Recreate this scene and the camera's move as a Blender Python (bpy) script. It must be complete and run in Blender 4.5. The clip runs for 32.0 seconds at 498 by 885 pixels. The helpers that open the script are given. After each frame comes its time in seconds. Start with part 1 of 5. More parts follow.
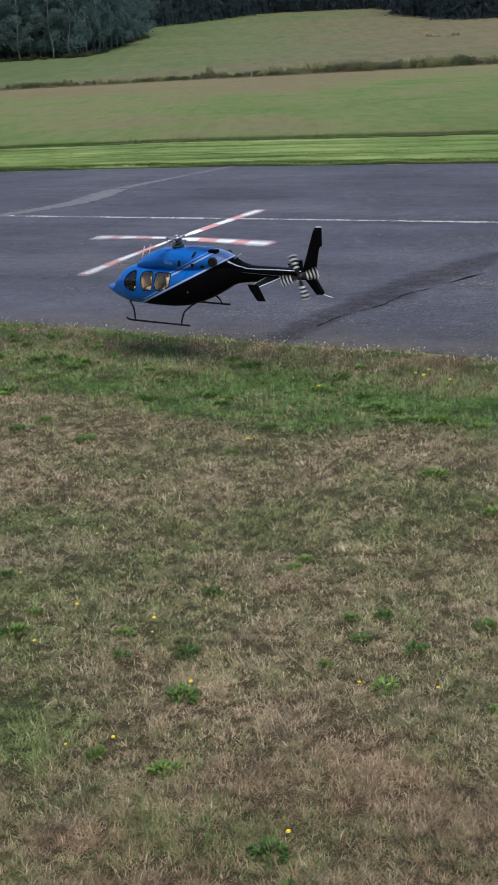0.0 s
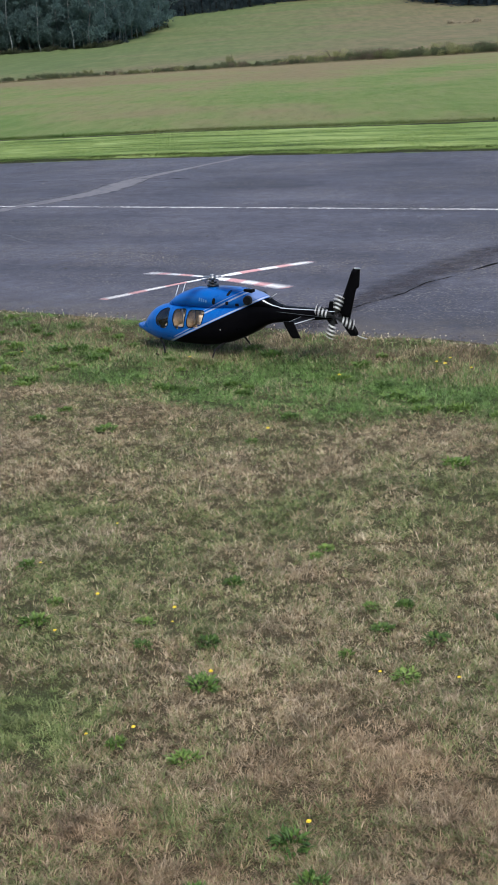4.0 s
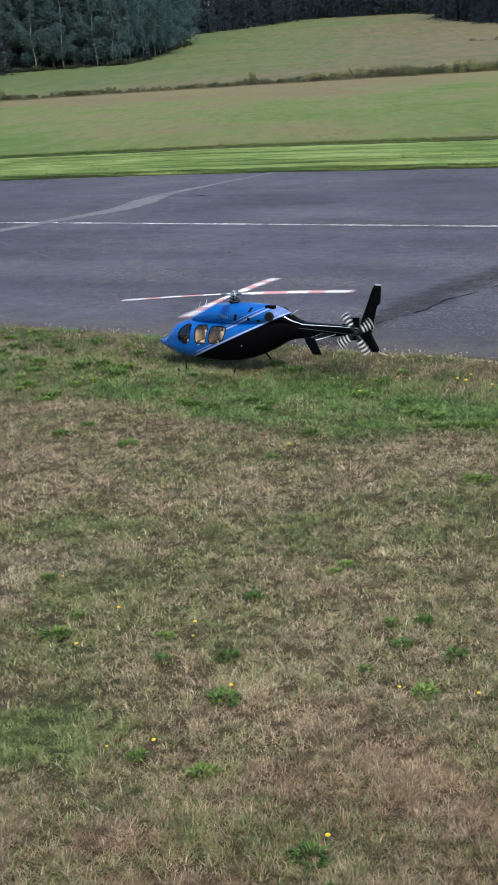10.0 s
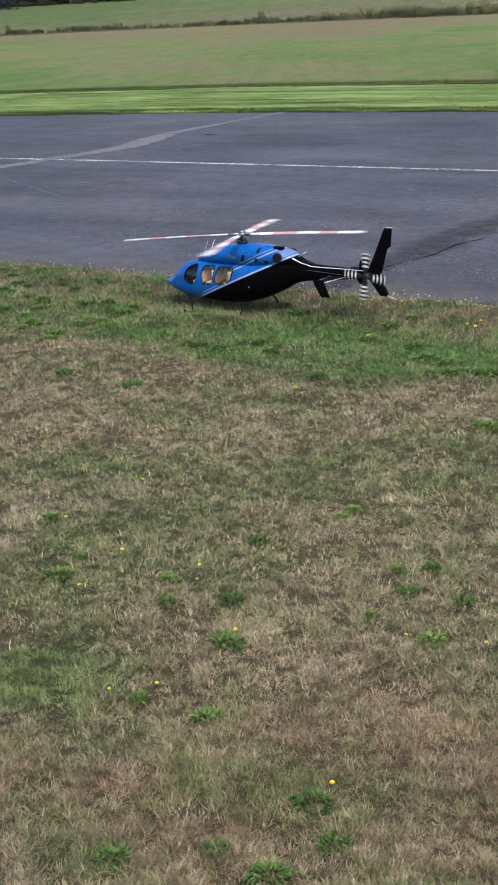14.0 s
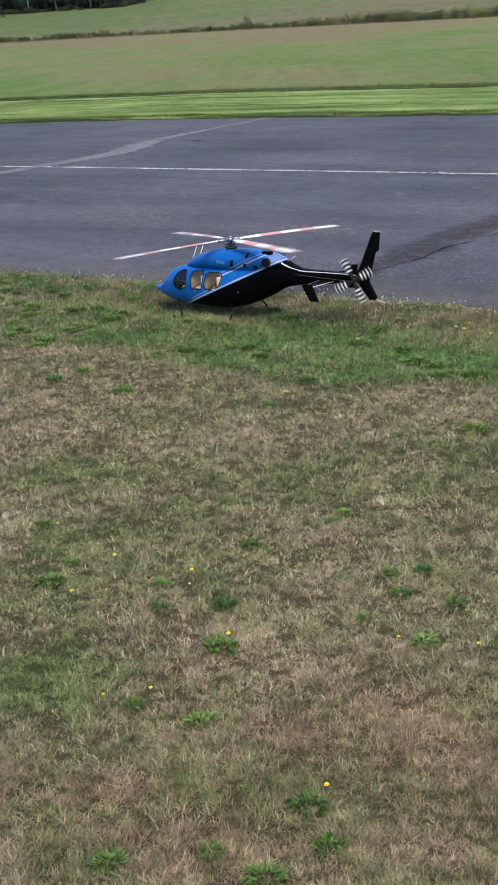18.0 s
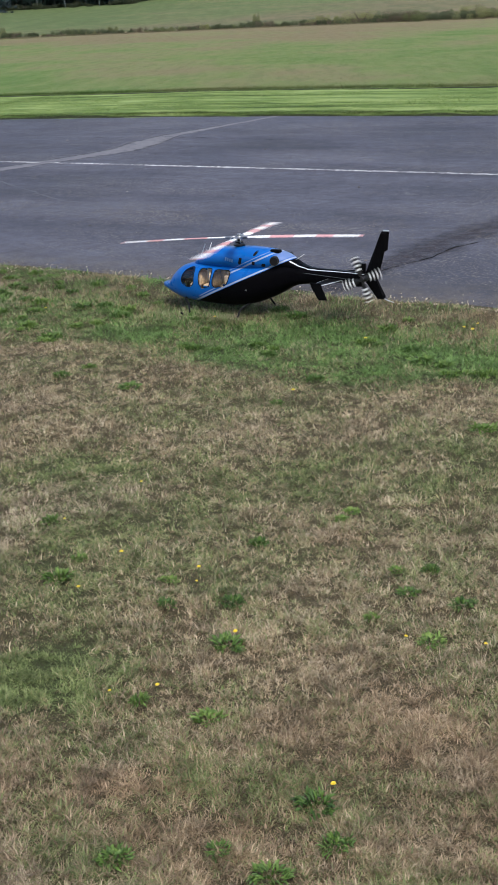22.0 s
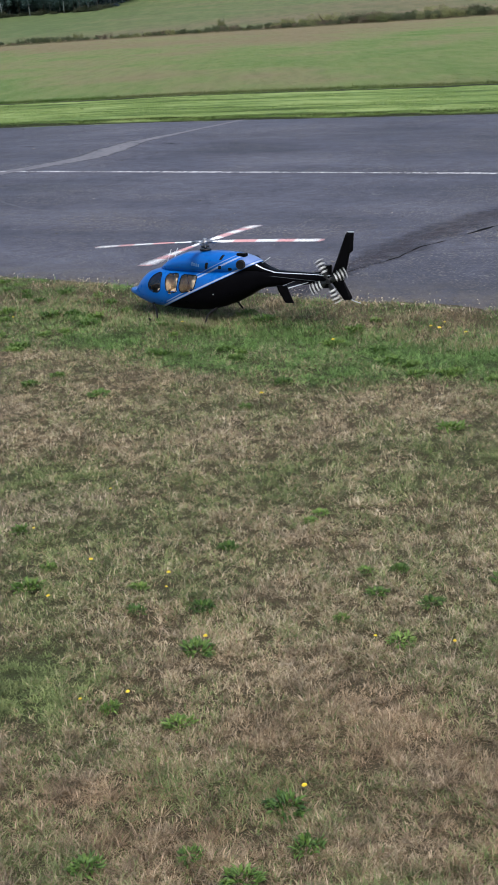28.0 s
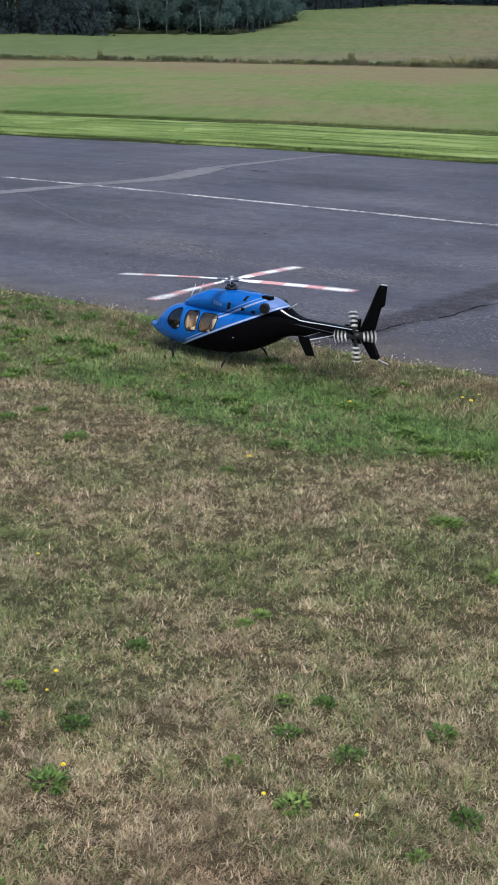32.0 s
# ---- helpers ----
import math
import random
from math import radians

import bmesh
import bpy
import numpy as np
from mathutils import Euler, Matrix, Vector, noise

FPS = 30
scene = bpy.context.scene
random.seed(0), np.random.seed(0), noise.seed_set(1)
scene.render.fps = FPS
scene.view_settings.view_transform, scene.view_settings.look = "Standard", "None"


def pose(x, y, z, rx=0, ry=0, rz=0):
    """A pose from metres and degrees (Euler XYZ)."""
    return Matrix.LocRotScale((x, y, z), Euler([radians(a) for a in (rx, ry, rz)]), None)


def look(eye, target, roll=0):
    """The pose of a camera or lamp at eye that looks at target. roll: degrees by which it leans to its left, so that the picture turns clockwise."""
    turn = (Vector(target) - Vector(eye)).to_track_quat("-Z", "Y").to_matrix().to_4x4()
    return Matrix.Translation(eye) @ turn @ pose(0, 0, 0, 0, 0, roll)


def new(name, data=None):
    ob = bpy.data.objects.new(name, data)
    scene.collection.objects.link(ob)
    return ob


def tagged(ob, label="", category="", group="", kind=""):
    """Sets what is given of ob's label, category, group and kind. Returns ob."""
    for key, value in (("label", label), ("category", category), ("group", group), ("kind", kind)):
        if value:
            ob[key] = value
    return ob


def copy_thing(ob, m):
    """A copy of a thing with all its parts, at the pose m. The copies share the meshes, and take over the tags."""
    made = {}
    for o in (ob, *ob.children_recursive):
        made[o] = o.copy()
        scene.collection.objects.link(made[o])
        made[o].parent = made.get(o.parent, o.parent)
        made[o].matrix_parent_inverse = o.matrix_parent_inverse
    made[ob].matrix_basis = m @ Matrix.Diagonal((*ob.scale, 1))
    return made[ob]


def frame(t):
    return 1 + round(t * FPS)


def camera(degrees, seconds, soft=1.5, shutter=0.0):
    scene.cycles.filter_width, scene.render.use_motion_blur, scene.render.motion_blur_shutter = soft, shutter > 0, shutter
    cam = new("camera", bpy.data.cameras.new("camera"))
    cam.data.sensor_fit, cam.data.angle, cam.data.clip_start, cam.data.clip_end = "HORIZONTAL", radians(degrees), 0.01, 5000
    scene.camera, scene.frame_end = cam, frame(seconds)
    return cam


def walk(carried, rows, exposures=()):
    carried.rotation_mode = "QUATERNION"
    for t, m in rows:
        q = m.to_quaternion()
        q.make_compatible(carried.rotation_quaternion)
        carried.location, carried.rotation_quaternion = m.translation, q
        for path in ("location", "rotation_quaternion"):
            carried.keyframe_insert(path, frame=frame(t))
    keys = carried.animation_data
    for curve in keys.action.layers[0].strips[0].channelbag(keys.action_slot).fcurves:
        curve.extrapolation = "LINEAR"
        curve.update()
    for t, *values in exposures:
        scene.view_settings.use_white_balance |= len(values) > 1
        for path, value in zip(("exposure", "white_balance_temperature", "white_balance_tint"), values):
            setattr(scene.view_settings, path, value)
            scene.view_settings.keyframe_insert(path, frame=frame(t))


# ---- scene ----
cam = camera(22.5, 32.0, soft=1.5, shutter=0.25)
PATH = [
    (0, (0.14, -0.056, 1.599), (0.087, 1.866, 1.048), -3.5),
    (0.5, (0.142, -0.051, 1.596), (0.077, 1.869, 1.04), -3.5),
    (1, (0.145, -0.049, 1.596), (0.075, 1.87, 1.034), -3.7),
    (1.5, (0.145, -0.046, 1.594), (0.073, 1.871, 1.029), -3.7),
    (2, (0.145, -0.049, 1.596), (0.07, 1.868, 1.03), -3.9),
    (2.5, (0.148, -0.048, 1.596), (0.069, 1.868, 1.03), -4.0),
    (3, (0.145, -0.046, 1.595), (0.064, 1.871, 1.029), -4.0),
    (3.5, (0.145, -0.043, 1.593), (0.06, 1.873, 1.027), -4.0),
    (5.5, (0.149, -0.052, 1.597), (0.055, 1.867, 1.044), -4.1),
    (6, (0.15, -0.056, 1.599), (0.055, 1.864, 1.047), -4.2),
    (6.5, (0.152, -0.051, 1.596), (0.055, 1.87, 1.045), -4.3),
    (7, (0.154, -0.052, 1.598), (0.055, 1.868, 1.048), -4.4),
    (7.5, (0.154, -0.053, 1.599), (0.052, 1.867, 1.051), -4.4),
    (8, (0.151, -0.059, 1.601), (0.046, 1.863, 1.056), -4.4),
    (8.5, (0.15, -0.061, 1.599), (0.04, 1.862, 1.059), -4.3),
    (9, (0.148, -0.065, 1.6), (0.032, 1.859, 1.066), -4.3),
    (9.5, (0.145, -0.069, 1.6), (0.027, 1.856, 1.069), -4.2),
    (10, (0.146, -0.07, 1.6), (0.026, 1.852, 1.062), -4.0),
    (10.5, (0.135, -0.048, 1.597), (0.0, 1.869, 1.043), -3.6),
    (11, (0.121, -0.018, 1.592), (-0.036, 1.892, 1.021), -3.2),
    (11.5, (0.113, -0.009, 1.59), (-0.054, 1.896, 1.005), -2.8),
    (12, (0.111, -0.01, 1.585), (-0.054, 1.893, 0.992), -2.6),
    (12.5, (0.115, -0.01, 1.583), (-0.038, 1.891, 0.979), -2.7),
    (13, (0.122, -0.01, 1.578), (-0.019, 1.889, 0.967), -2.7),
    (13.5, (0.122, -0.013, 1.576), (-0.009, 1.885, 0.958), -2.9),
    (14, (0.122, -0.009, 1.576), (-0.004, 1.887, 0.953), -3.0),
    (14.5, (0.125, -0.004, 1.574), (-0.001, 1.892, 0.949), -3.2),
    (16.5, (0.12, -0.014, 1.574), (0.005, 1.883, 0.951), -3.4),
    (17, (0.118, -0.013, 1.575), (0.004, 1.886, 0.957), -3.4),
    (17.5, (0.121, -0.016, 1.578), (0.007, 1.884, 0.962), -3.5),
    (18, (0.122, -0.019, 1.577), (0.011, 1.88, 0.961), -3.5),
    (18.5, (0.123, -0.015, 1.574), (0.015, 1.884, 0.956), -3.4),
    (19, (0.122, -0.013, 1.575), (0.015, 1.886, 0.954), -3.3),
    (19.5, (0.119, -0.013, 1.576), (0.012, 1.886, 0.957), -3.2),
    (20, (0.114, -0.02, 1.577), (0.008, 1.88, 0.963), -3.2),
    (20.5, (0.106, -0.026, 1.576), (0.002, 1.876, 0.967), -3.1),
    (21, (0.104, -0.027, 1.577), (-0.002, 1.874, 0.966), -2.9),
    (21.5, (0.103, -0.023, 1.576), (-0.007, 1.877, 0.962), -2.8),
    (22, (0.107, -0.015, 1.574), (-0.01, 1.883, 0.956), -2.9),
    (22.5, (0.11, -0.015, 1.573), (-0.012, 1.883, 0.954), -3.1),
    (23, (0.11, -0.018, 1.575), (-0.014, 1.88, 0.957), -3.1),
    (23.5, (0.11, -0.021, 1.576), (-0.015, 1.878, 0.961), -3.2),
    (24, (0.113, -0.019, 1.574), (-0.01, 1.88, 0.959), -3.2),
    (24.5, (0.118, -0.016, 1.573), (-0.001, 1.883, 0.956), -3.4),
    (25, (0.119, -0.018, 1.573), (0.005, 1.881, 0.954), -3.4),
    (25.5, (0.12, -0.02, 1.573), (0.009, 1.879, 0.953), -3.5),
    (27.5, (0.135, -0.014, 1.574), (0.052, 1.886, 0.954), -3.9),
    (28, (0.14, -0.017, 1.574), (0.06, 1.885, 0.959), -4.1),
    (28.5, (0.149, -0.021, 1.577), (0.067, 1.882, 0.964), -4.3),
    (29, (0.146, 0.003, 1.577), (0.049, 1.905, 0.965), -4.1),
    (29.5, (0.118, 0.089, 1.564), (0.004, 1.988, 0.947), -3.2),
    (30, (0.103, 0.241, 1.552), (-0.015, 2.14, 0.934), -2.1),
    (30.5, (0.181, 0.33, 1.554), (0.05, 2.233, 0.952), -1.1),
    (31, (0.36, 0.415, 1.548), (0.192, 2.322, 0.968), -0.4),
    (31.5, (0.473, 0.503, 1.542), (0.273, 2.409, 0.97), 0.2),
    (32, (0.558, 0.647, 1.529), (0.33, 2.552, 0.961), 0.8),
]
walk(cam, [(t, look(eye, target, roll)) for t, eye, target, roll in PATH],
     exposures=[(0, 0.44), (1.1, 0.46), (2, 0.70), (3, 0.70), (6, 0.69), (12, 0.71), (20, 0.71), (32, 0.68)])

# ---- light: a bright, thinly overcast sky ----
world = bpy.data.worlds.new("world")
scene.world = world
world.use_nodes = True
wn = world.node_tree.nodes
sky = wn.new("ShaderNodeTexSky")
sky.sky_type = "NISHITA"
sky.sun_disc = False
SUN_EL, SUN_AZ = 58, 165          # degrees: height, compass bearing clockwise from +y
sky.sun_elevation, sky.sun_rotation = radians(SUN_EL), radians(SUN_AZ)
sky.air_density, sky.dust_density, sky.ozone_density = 1.0, 3.0, 1.0
world.node_tree.links.new(sky.outputs["Color"], wn["Background"].inputs["Color"])
wn["Background"].inputs["Strength"].default_value = 0.12
sun_dir = Vector((math.sin(radians(SUN_AZ)) * math.cos(radians(SUN_EL)), math.cos(radians(SUN_AZ)) * math.cos(radians(SUN_EL)), math.sin(radians(SUN_EL))))
sun = new("sun", bpy.data.lights.new("sun", "SUN"))
sun.data.energy, sun.data.angle, sun.data.color = 1.75, radians(26), (1.0, 0.98, 0.97)
sun.matrix_world = look(sun_dir * 50, (0, 0, 0))


# ---- materials ----
class Mat:
    """A small builder of node materials."""

    def __init__(self, name, rough=0.8, metal=0.0, spec=0.5):
        self.m = bpy.data.materials.new(name)
        self.m.use_nodes = True
        self.t = self.m.node_tree
        self.b = self.t.nodes["Principled BSDF"]
        self.b.inputs["Roughness"].default_value = rough
        self.b.inputs["Metallic"].default_value = metal
        self.b.inputs["Specular IOR Level"].default_value = spec

    def node(self, kind, **inputs):
        n = self.t.nodes.new("ShaderNode" + kind)
        for k, v in inputs.items():
            key = int(k[1:]) if k[0] == "i" and k[1:].isdigit() else k.replace("_", " ")
            self.put(n.inputs[key], v)
        return n

    def put(self, socket, v):
        if isinstance(v, bpy.types.NodeSocket):
            self.t.links.new(v, socket)
        elif isinstance(v, tuple) and len(v) == 3 and socket.type == "RGBA":
            socket.default_value = (*v, 1)
        else:
            socket.default_value = v

    def coords(self):
        return self.node("TexCoord").outputs["Object"]

    def noise(self, scale, detail=4.0, rough=0.55, vec=None):
        return self.node("TexNoise", Vector=vec or self.coords(), Scale=scale, Detail=detail, Roughness=rough).outputs["Fac"]

    def stretch(self, sx, sy, sz, rz=0.0):
        n = self.node("Mapping", Vector=self.coords(), Scale=(sx, sy, sz), Rotation=(0, 0, radians(rz)))
        return n.outputs["Vector"]

    def ramp(self, fac, *stops):
        n = self.node("ValToRGB", Fac=fac)
        e = n.color_ramp.elements
        while len(e) < len(stops):
            e.new(0.5)
        for el, (p, c) in zip(e, stops):
            el.position = p
            el.color = (c, c, c, 1) if isinstance(c, (int, float)) else (*c, 1)
        return n.outputs["Color"]

    def mix(self, fac, a, b, blend="MIX"):
        n = self.t.nodes.new("ShaderNodeMix")
        n.data_type, n.blend_type = "RGBA", blend
        self.put(n.inputs[0], fac)
        self.put(n.inputs[6], a)
        self.put(n.inputs[7], b)
        return n.outputs[2]

    def math(self, op, a, b=0.0, clamp=False):
        n = self.t.nodes.new("ShaderNodeMath")
        n.operation, n.use_clamp = op, clamp
        self.put(n.inputs[0], a)
        self.put(n.inputs[1], b)
        return n.outputs[0]

    def xyz(self):
        n = self.node("SeparateXYZ", Vector=self.coords())
        return n.outputs["X"], n.outputs["Y"], n.outputs["Z"]

    def bump(self, height, strength=0.4, distance=0.01):
        n = self.node("Bump", Height=height, Strength=strength, Distance=distance)
        self.put(self.b.inputs["Normal"], n.outputs["Normal"])

    def color(self, c):
        self.put(self.b.inputs["Base Color"], c)
        return self

    def rough(self, r):
        self.put(self.b.inputs["Roughness"], r)
        return self


def plain(name, col, rough=0.6, metal=0.0, vary=0.12, scale=40.0, bump=0.0, spec=0.5):
    """One colour with a fine and a coarse variation."""
    k = Mat(name, rough, metal, spec)
    dark = tuple(c * (1 - vary) for c in col)
    lite = tuple(min(1, c * (1 + vary)) for c in col)
    f = k.math("ADD", k.math("MULTIPLY", k.noise(scale), 0.6), k.math("MULTIPLY", k.noise(scale * 0.13), 0.4))
    k.color(k.ramp(f, (0.35, dark), (0.65, lite)))
    if bump:
        k.bump(k.noise(scale * 2), bump, 0.004)
    return k.m


def grass_color(k, dry, scale=1.0):
    """Straw and green patches, from broad ones to single tufts."""
    big = k.noise(0.9 * scale, 3.0, 0.6)
    mid = k.noise(4.5 * scale, 4.0, 0.6)
    f = k.math("ADD", k.math("MULTIPLY", big, 0.55), k.math("MULTIPLY", mid, 0.45))
    return k.math("ADD", f, dry)


def dryness(k):
    """How dry the turf stands at each place, kept with the mesh by turf_dryness()."""
    n = k.t.nodes.new("ShaderNodeAttribute")
    n.attribute_name = "dryness"
    return n.outputs["Fac"]


# ---- the lie of the land ----
ANG = radians(28.8)
DX, DY = math.cos(ANG), -math.sin(ANG)      # along the runway
NX, NY = math.sin(ANG), math.cos(ANG)       # across it, away from the camera
V_NEAR, V_LINE, V_FAR = 6.68, 11.61, 16.65
PROFILE_Y = (-3000.0, -20.0, 6.6, 24.0, 92.0, 170.0, 250.0, 330.0, 420.0, 3500.0)
PROFILE_Z = (-4.0, 0.0, 0.0, 0.56, 2.05, 5.9, 13.6, 21.0, 26.0, 40.0)


def height(x, y):
    """Ground height: level lawn, a gently rising field, then the hill."""
    x, y = np.asarray(x, float), np.asarray(y, float)
    near = np.maximum(0, y - 6.6) * (0.033 + 0.0007 * np.clip(x, -12, 8))
    far = sum(np.interp(y + d * np.clip((y - 20) / 90, 0, 1), PROFILE_Y, PROFILE_Z) for d in (-20, -10, 0, 10, 20)) / 5
    w = np.clip((y - 17) / 14, 0, 1)
    w = w * w * (3 - 2 * w)
    # a shallow dip along the far side of the runway towards -x
    dip = 0.013 * np.clip(-1.6 - x, 0, 9) * np.clip((y - 15) / 6, 0, 1) * np.clip((60 - y) / 25, 0, 1)
    return near * (1 - w) + far * w - dip


def uv_to_xy(u, v):
    return u * DX + v * NX, u * DY + v * NY


LATTICE = np.random.default_rng(77).random((256, 256))


def vnoise(x, y, scale, shift=0.0):
    """Smooth lattice noise from 0 to 1."""
    a, b = np.asarray(x) * scale + 31.7 + shift, np.asarray(y) * scale + 57.3 - shift * 1.7
    i, j = np.floor(a).astype(int), np.floor(b).astype(int)
    f, g = a - i, b - j
    f, g = f * f * (3 - 2 * f), g * g * (3 - 2 * g)
    n = lambda p, q: LATTICE[p % 256, q % 256]
    return (n(i, j) * (1 - f) + n(i + 1, j) * f) * (1 - g) + (n(i, j + 1) * (1 - f) + n(i + 1, j + 1) * f) * g


# greener (-) and drier (+) patches of the lawn: x, y, half sizes, amount
TURF_PATCHES = ((-0.68, 2.95, 0.22, 0.22, -0.62), (-0.50, 2.78, 0.15, 0.12, -0.4), (-0.85, 4.5, 0.35, 0.22, -0.55), (-0.52, 4.05, 0.30, 0.14, -0.14),
                (-0.35, 3.02, 0.20, 0.20, 0.25), (0.06, 2.78, 0.22, 0.22, 0.25), (0.45, 2.46, 0.22, 0.16, 0.30), (0.23, 3.07, 0.22, 0.2, -0.12),
                (-0.55, 5.35, 0.5, 0.25, -0.16), (-1.0, 4.95, 0.4, 0.18, 0.20), (0.44, 5.05, 0.4, 0.2, 0.2), (0.10, 4.72, 0.3, 0.2, 0.22),
                (-1.4, 6.55, 0.45, 0.16, 0.25), (-0.5, 5.92, 0.4, 0.14, 0.25), (0.75, 4.5, 0.2, 0.3, -0.2), (0.15, 3.95, 0.3, 0.16, -0.15), (-0.08, 2.4, 0.25, 0.10, -0.18),
                (0.75, 3.0, 0.5, 0.7, 0.10), (0.35, 2.3, 0.5, 0.3, 0.10))


def turf_dryness(x, y):
    """The share of straw in the turf: mixed on the lawn, lush in a band short of the runway, mixed again at its edge."""
    x, y = np.asarray(x, float), np.asarray(y, float)
    v = x * NX + y * NY
    d = 0.60 + 0.30 * (vnoise(x, y, 1.6) - 0.5) + 0.45 * (vnoise(x, y, 4.7, 9) - 0.5) + 0.5 * (vnoise(x, y, 13, 3) - 0.5)
    d = d + 0.14 * np.clip((2.9 - y) / 0.5, 0, 1) + 0.04 * np.clip((y - 3.7) / 0.8, 0, 1)
    for px, py, rx, ry, amount in TURF_PATCHES:
        d = d + amount * np.exp(-((x - px) / rx) ** 2 - ((y - py) / ry) ** 2)
    w = v + 0.40 * (vnoise(x, y, 1.4, 5) - 0.5) + 0.30 * (vnoise(x, y, 5, 6) - 0.5)
    u = x * DX + y * DY
    # thin and broken towards -u, lush towards +u
    lush = 0.80 + 0.20 * np.clip((u + 4.0) / 0.9, 0, 1)
    band = np.clip((w - 5.16) / 0.24, 0, 1) * np.clip((6.12 - w) / 0.3, 0, 1) * lush
    rim = np.clip((w - 6.0) / 0.3, 0, 1)
    d = d * (1 - band) + (0.06 + 0.7 * (vnoise(x, y, 6, 12) - 0.40)) * band
    return np.clip(d * (1 - rim) + (0.40 + 0.14 * np.clip((u + 4.3) / 0.8, 0, 1) + 1.0 * (vnoise(x, y, 5, 14) - 0.5)) * rim, 0.0, 0.97)


def turf_bump(x, y):
    """The small hollows and humps of the lawn and verge."""
    return 0.020 * (vnoise(x, y, 2.2, 21) - 0.5) + 0.011 * (vnoise(x, y, 6.0, 25) - 0.5)


def land(x, y):
    """Ground height with the raised far turf and the field's gentle swells."""
    x, y = np.asarray(x, float), np.asarray(y, float)
    v = x * NX + y * NY
    z = height(x, y) + 0.045 * np.clip((v - V_FAR - 0.02) / 0.10, 0, 1) * np.clip((60 - v) / 30, 0, 1)
    return z + 0.10 * np.sin(x * 0.11 + y * 0.05) * np.clip((y - 26) / 60, 0, 1)


def hgt(x, y):
    return float(land(x, y))


def mesh_ob(name, verts, faces, material, smooth=False):
    me = bpy.data.meshes.new(name)
    me.from_pydata([tuple(map(float, v)) for v in verts] if not isinstance(verts, np.ndarray) else verts.tolist(), [], faces if isinstance(faces, list) else faces.tolist())
    me.materials.append(material)
    if smooth:
        me.shade_smooth()
    return new(name, me)


def part(name, bm, material, parent, label=""):
    me = bpy.data.meshes.new(name)
    bm.to_mesh(me)
    bm.free()
    for m in material if isinstance(material, (list, tuple)) else [material]:
        me.materials.append(m)
    ob = new(name, me)
    ob.parent = parent
    if label:
        ob["label"] = label
    return ob


def grid_faces(nu, nv):
    i = np.arange(nu * nv).reshape(nu, nv)
    return np.stack([i[:-1, :-1], i[1:, :-1], i[1:, 1:], i[:-1, 1:]], -1).reshape(-1, 4)


def edge_wobble(u, seed, amp):
    return amp * np.array([noise.noise((a * 0.7, seed, 0)) + 0.6 * noise.noise((a * 2.7, seed, 3)) + 0.35 * noise.noise((a * 9.0, seed, 7)) for a in u])


# ---- ground, runway, markings ----
def field_color(k, v):
    """Field grass: lush near the verge, drier further up, in ragged patches."""
    field_vec = k.stretch(0.13, 0.055, 1.0)
    fn = k.noise(1.0, 8, 0.7, field_vec)
    far = k.math("MULTIPLY", k.math("SUBTRACT", v, 20.0), 1 / 55.0, True)
    fn = k.math("ADD", k.math("MULTIPLY", k.math("SUBTRACT", fn, 0.5), 1.5), 0.5)
    fn2 = k.math("ADD", fn, k.math("ADD", k.math("MULTIPLY", k.math("SUBTRACT", far, 0.40), 0.42), k.math("MULTIPLY", k.xyz()[0], -0.0065)))
    field = k.ramp(fn2, (0.32, (0.115, 0.195, 0.052)), (0.45, (0.172, 0.222, 0.078)), (0.58, (0.21, 0.208, 0.100)), (0.74, (0.222, 0.180, 0.105)))
    tuft = k.noise(1.0, 7, 0.8, k.stretch(3.4, 0.55, 1.0))
    field = k.mix(k.ramp(tuft, (0.38, 0.32), (0.51, 0.0)), field, (0.075, 0.11, 0.034))
    field = k.mix(k.ramp(tuft, (0.51, 0.0), (0.66, 0.26)), field, (0.25, 0.27, 0.12))
    return k.mix(1.0, field, (0.81, 0.82, 0.80), "MULTIPLY")


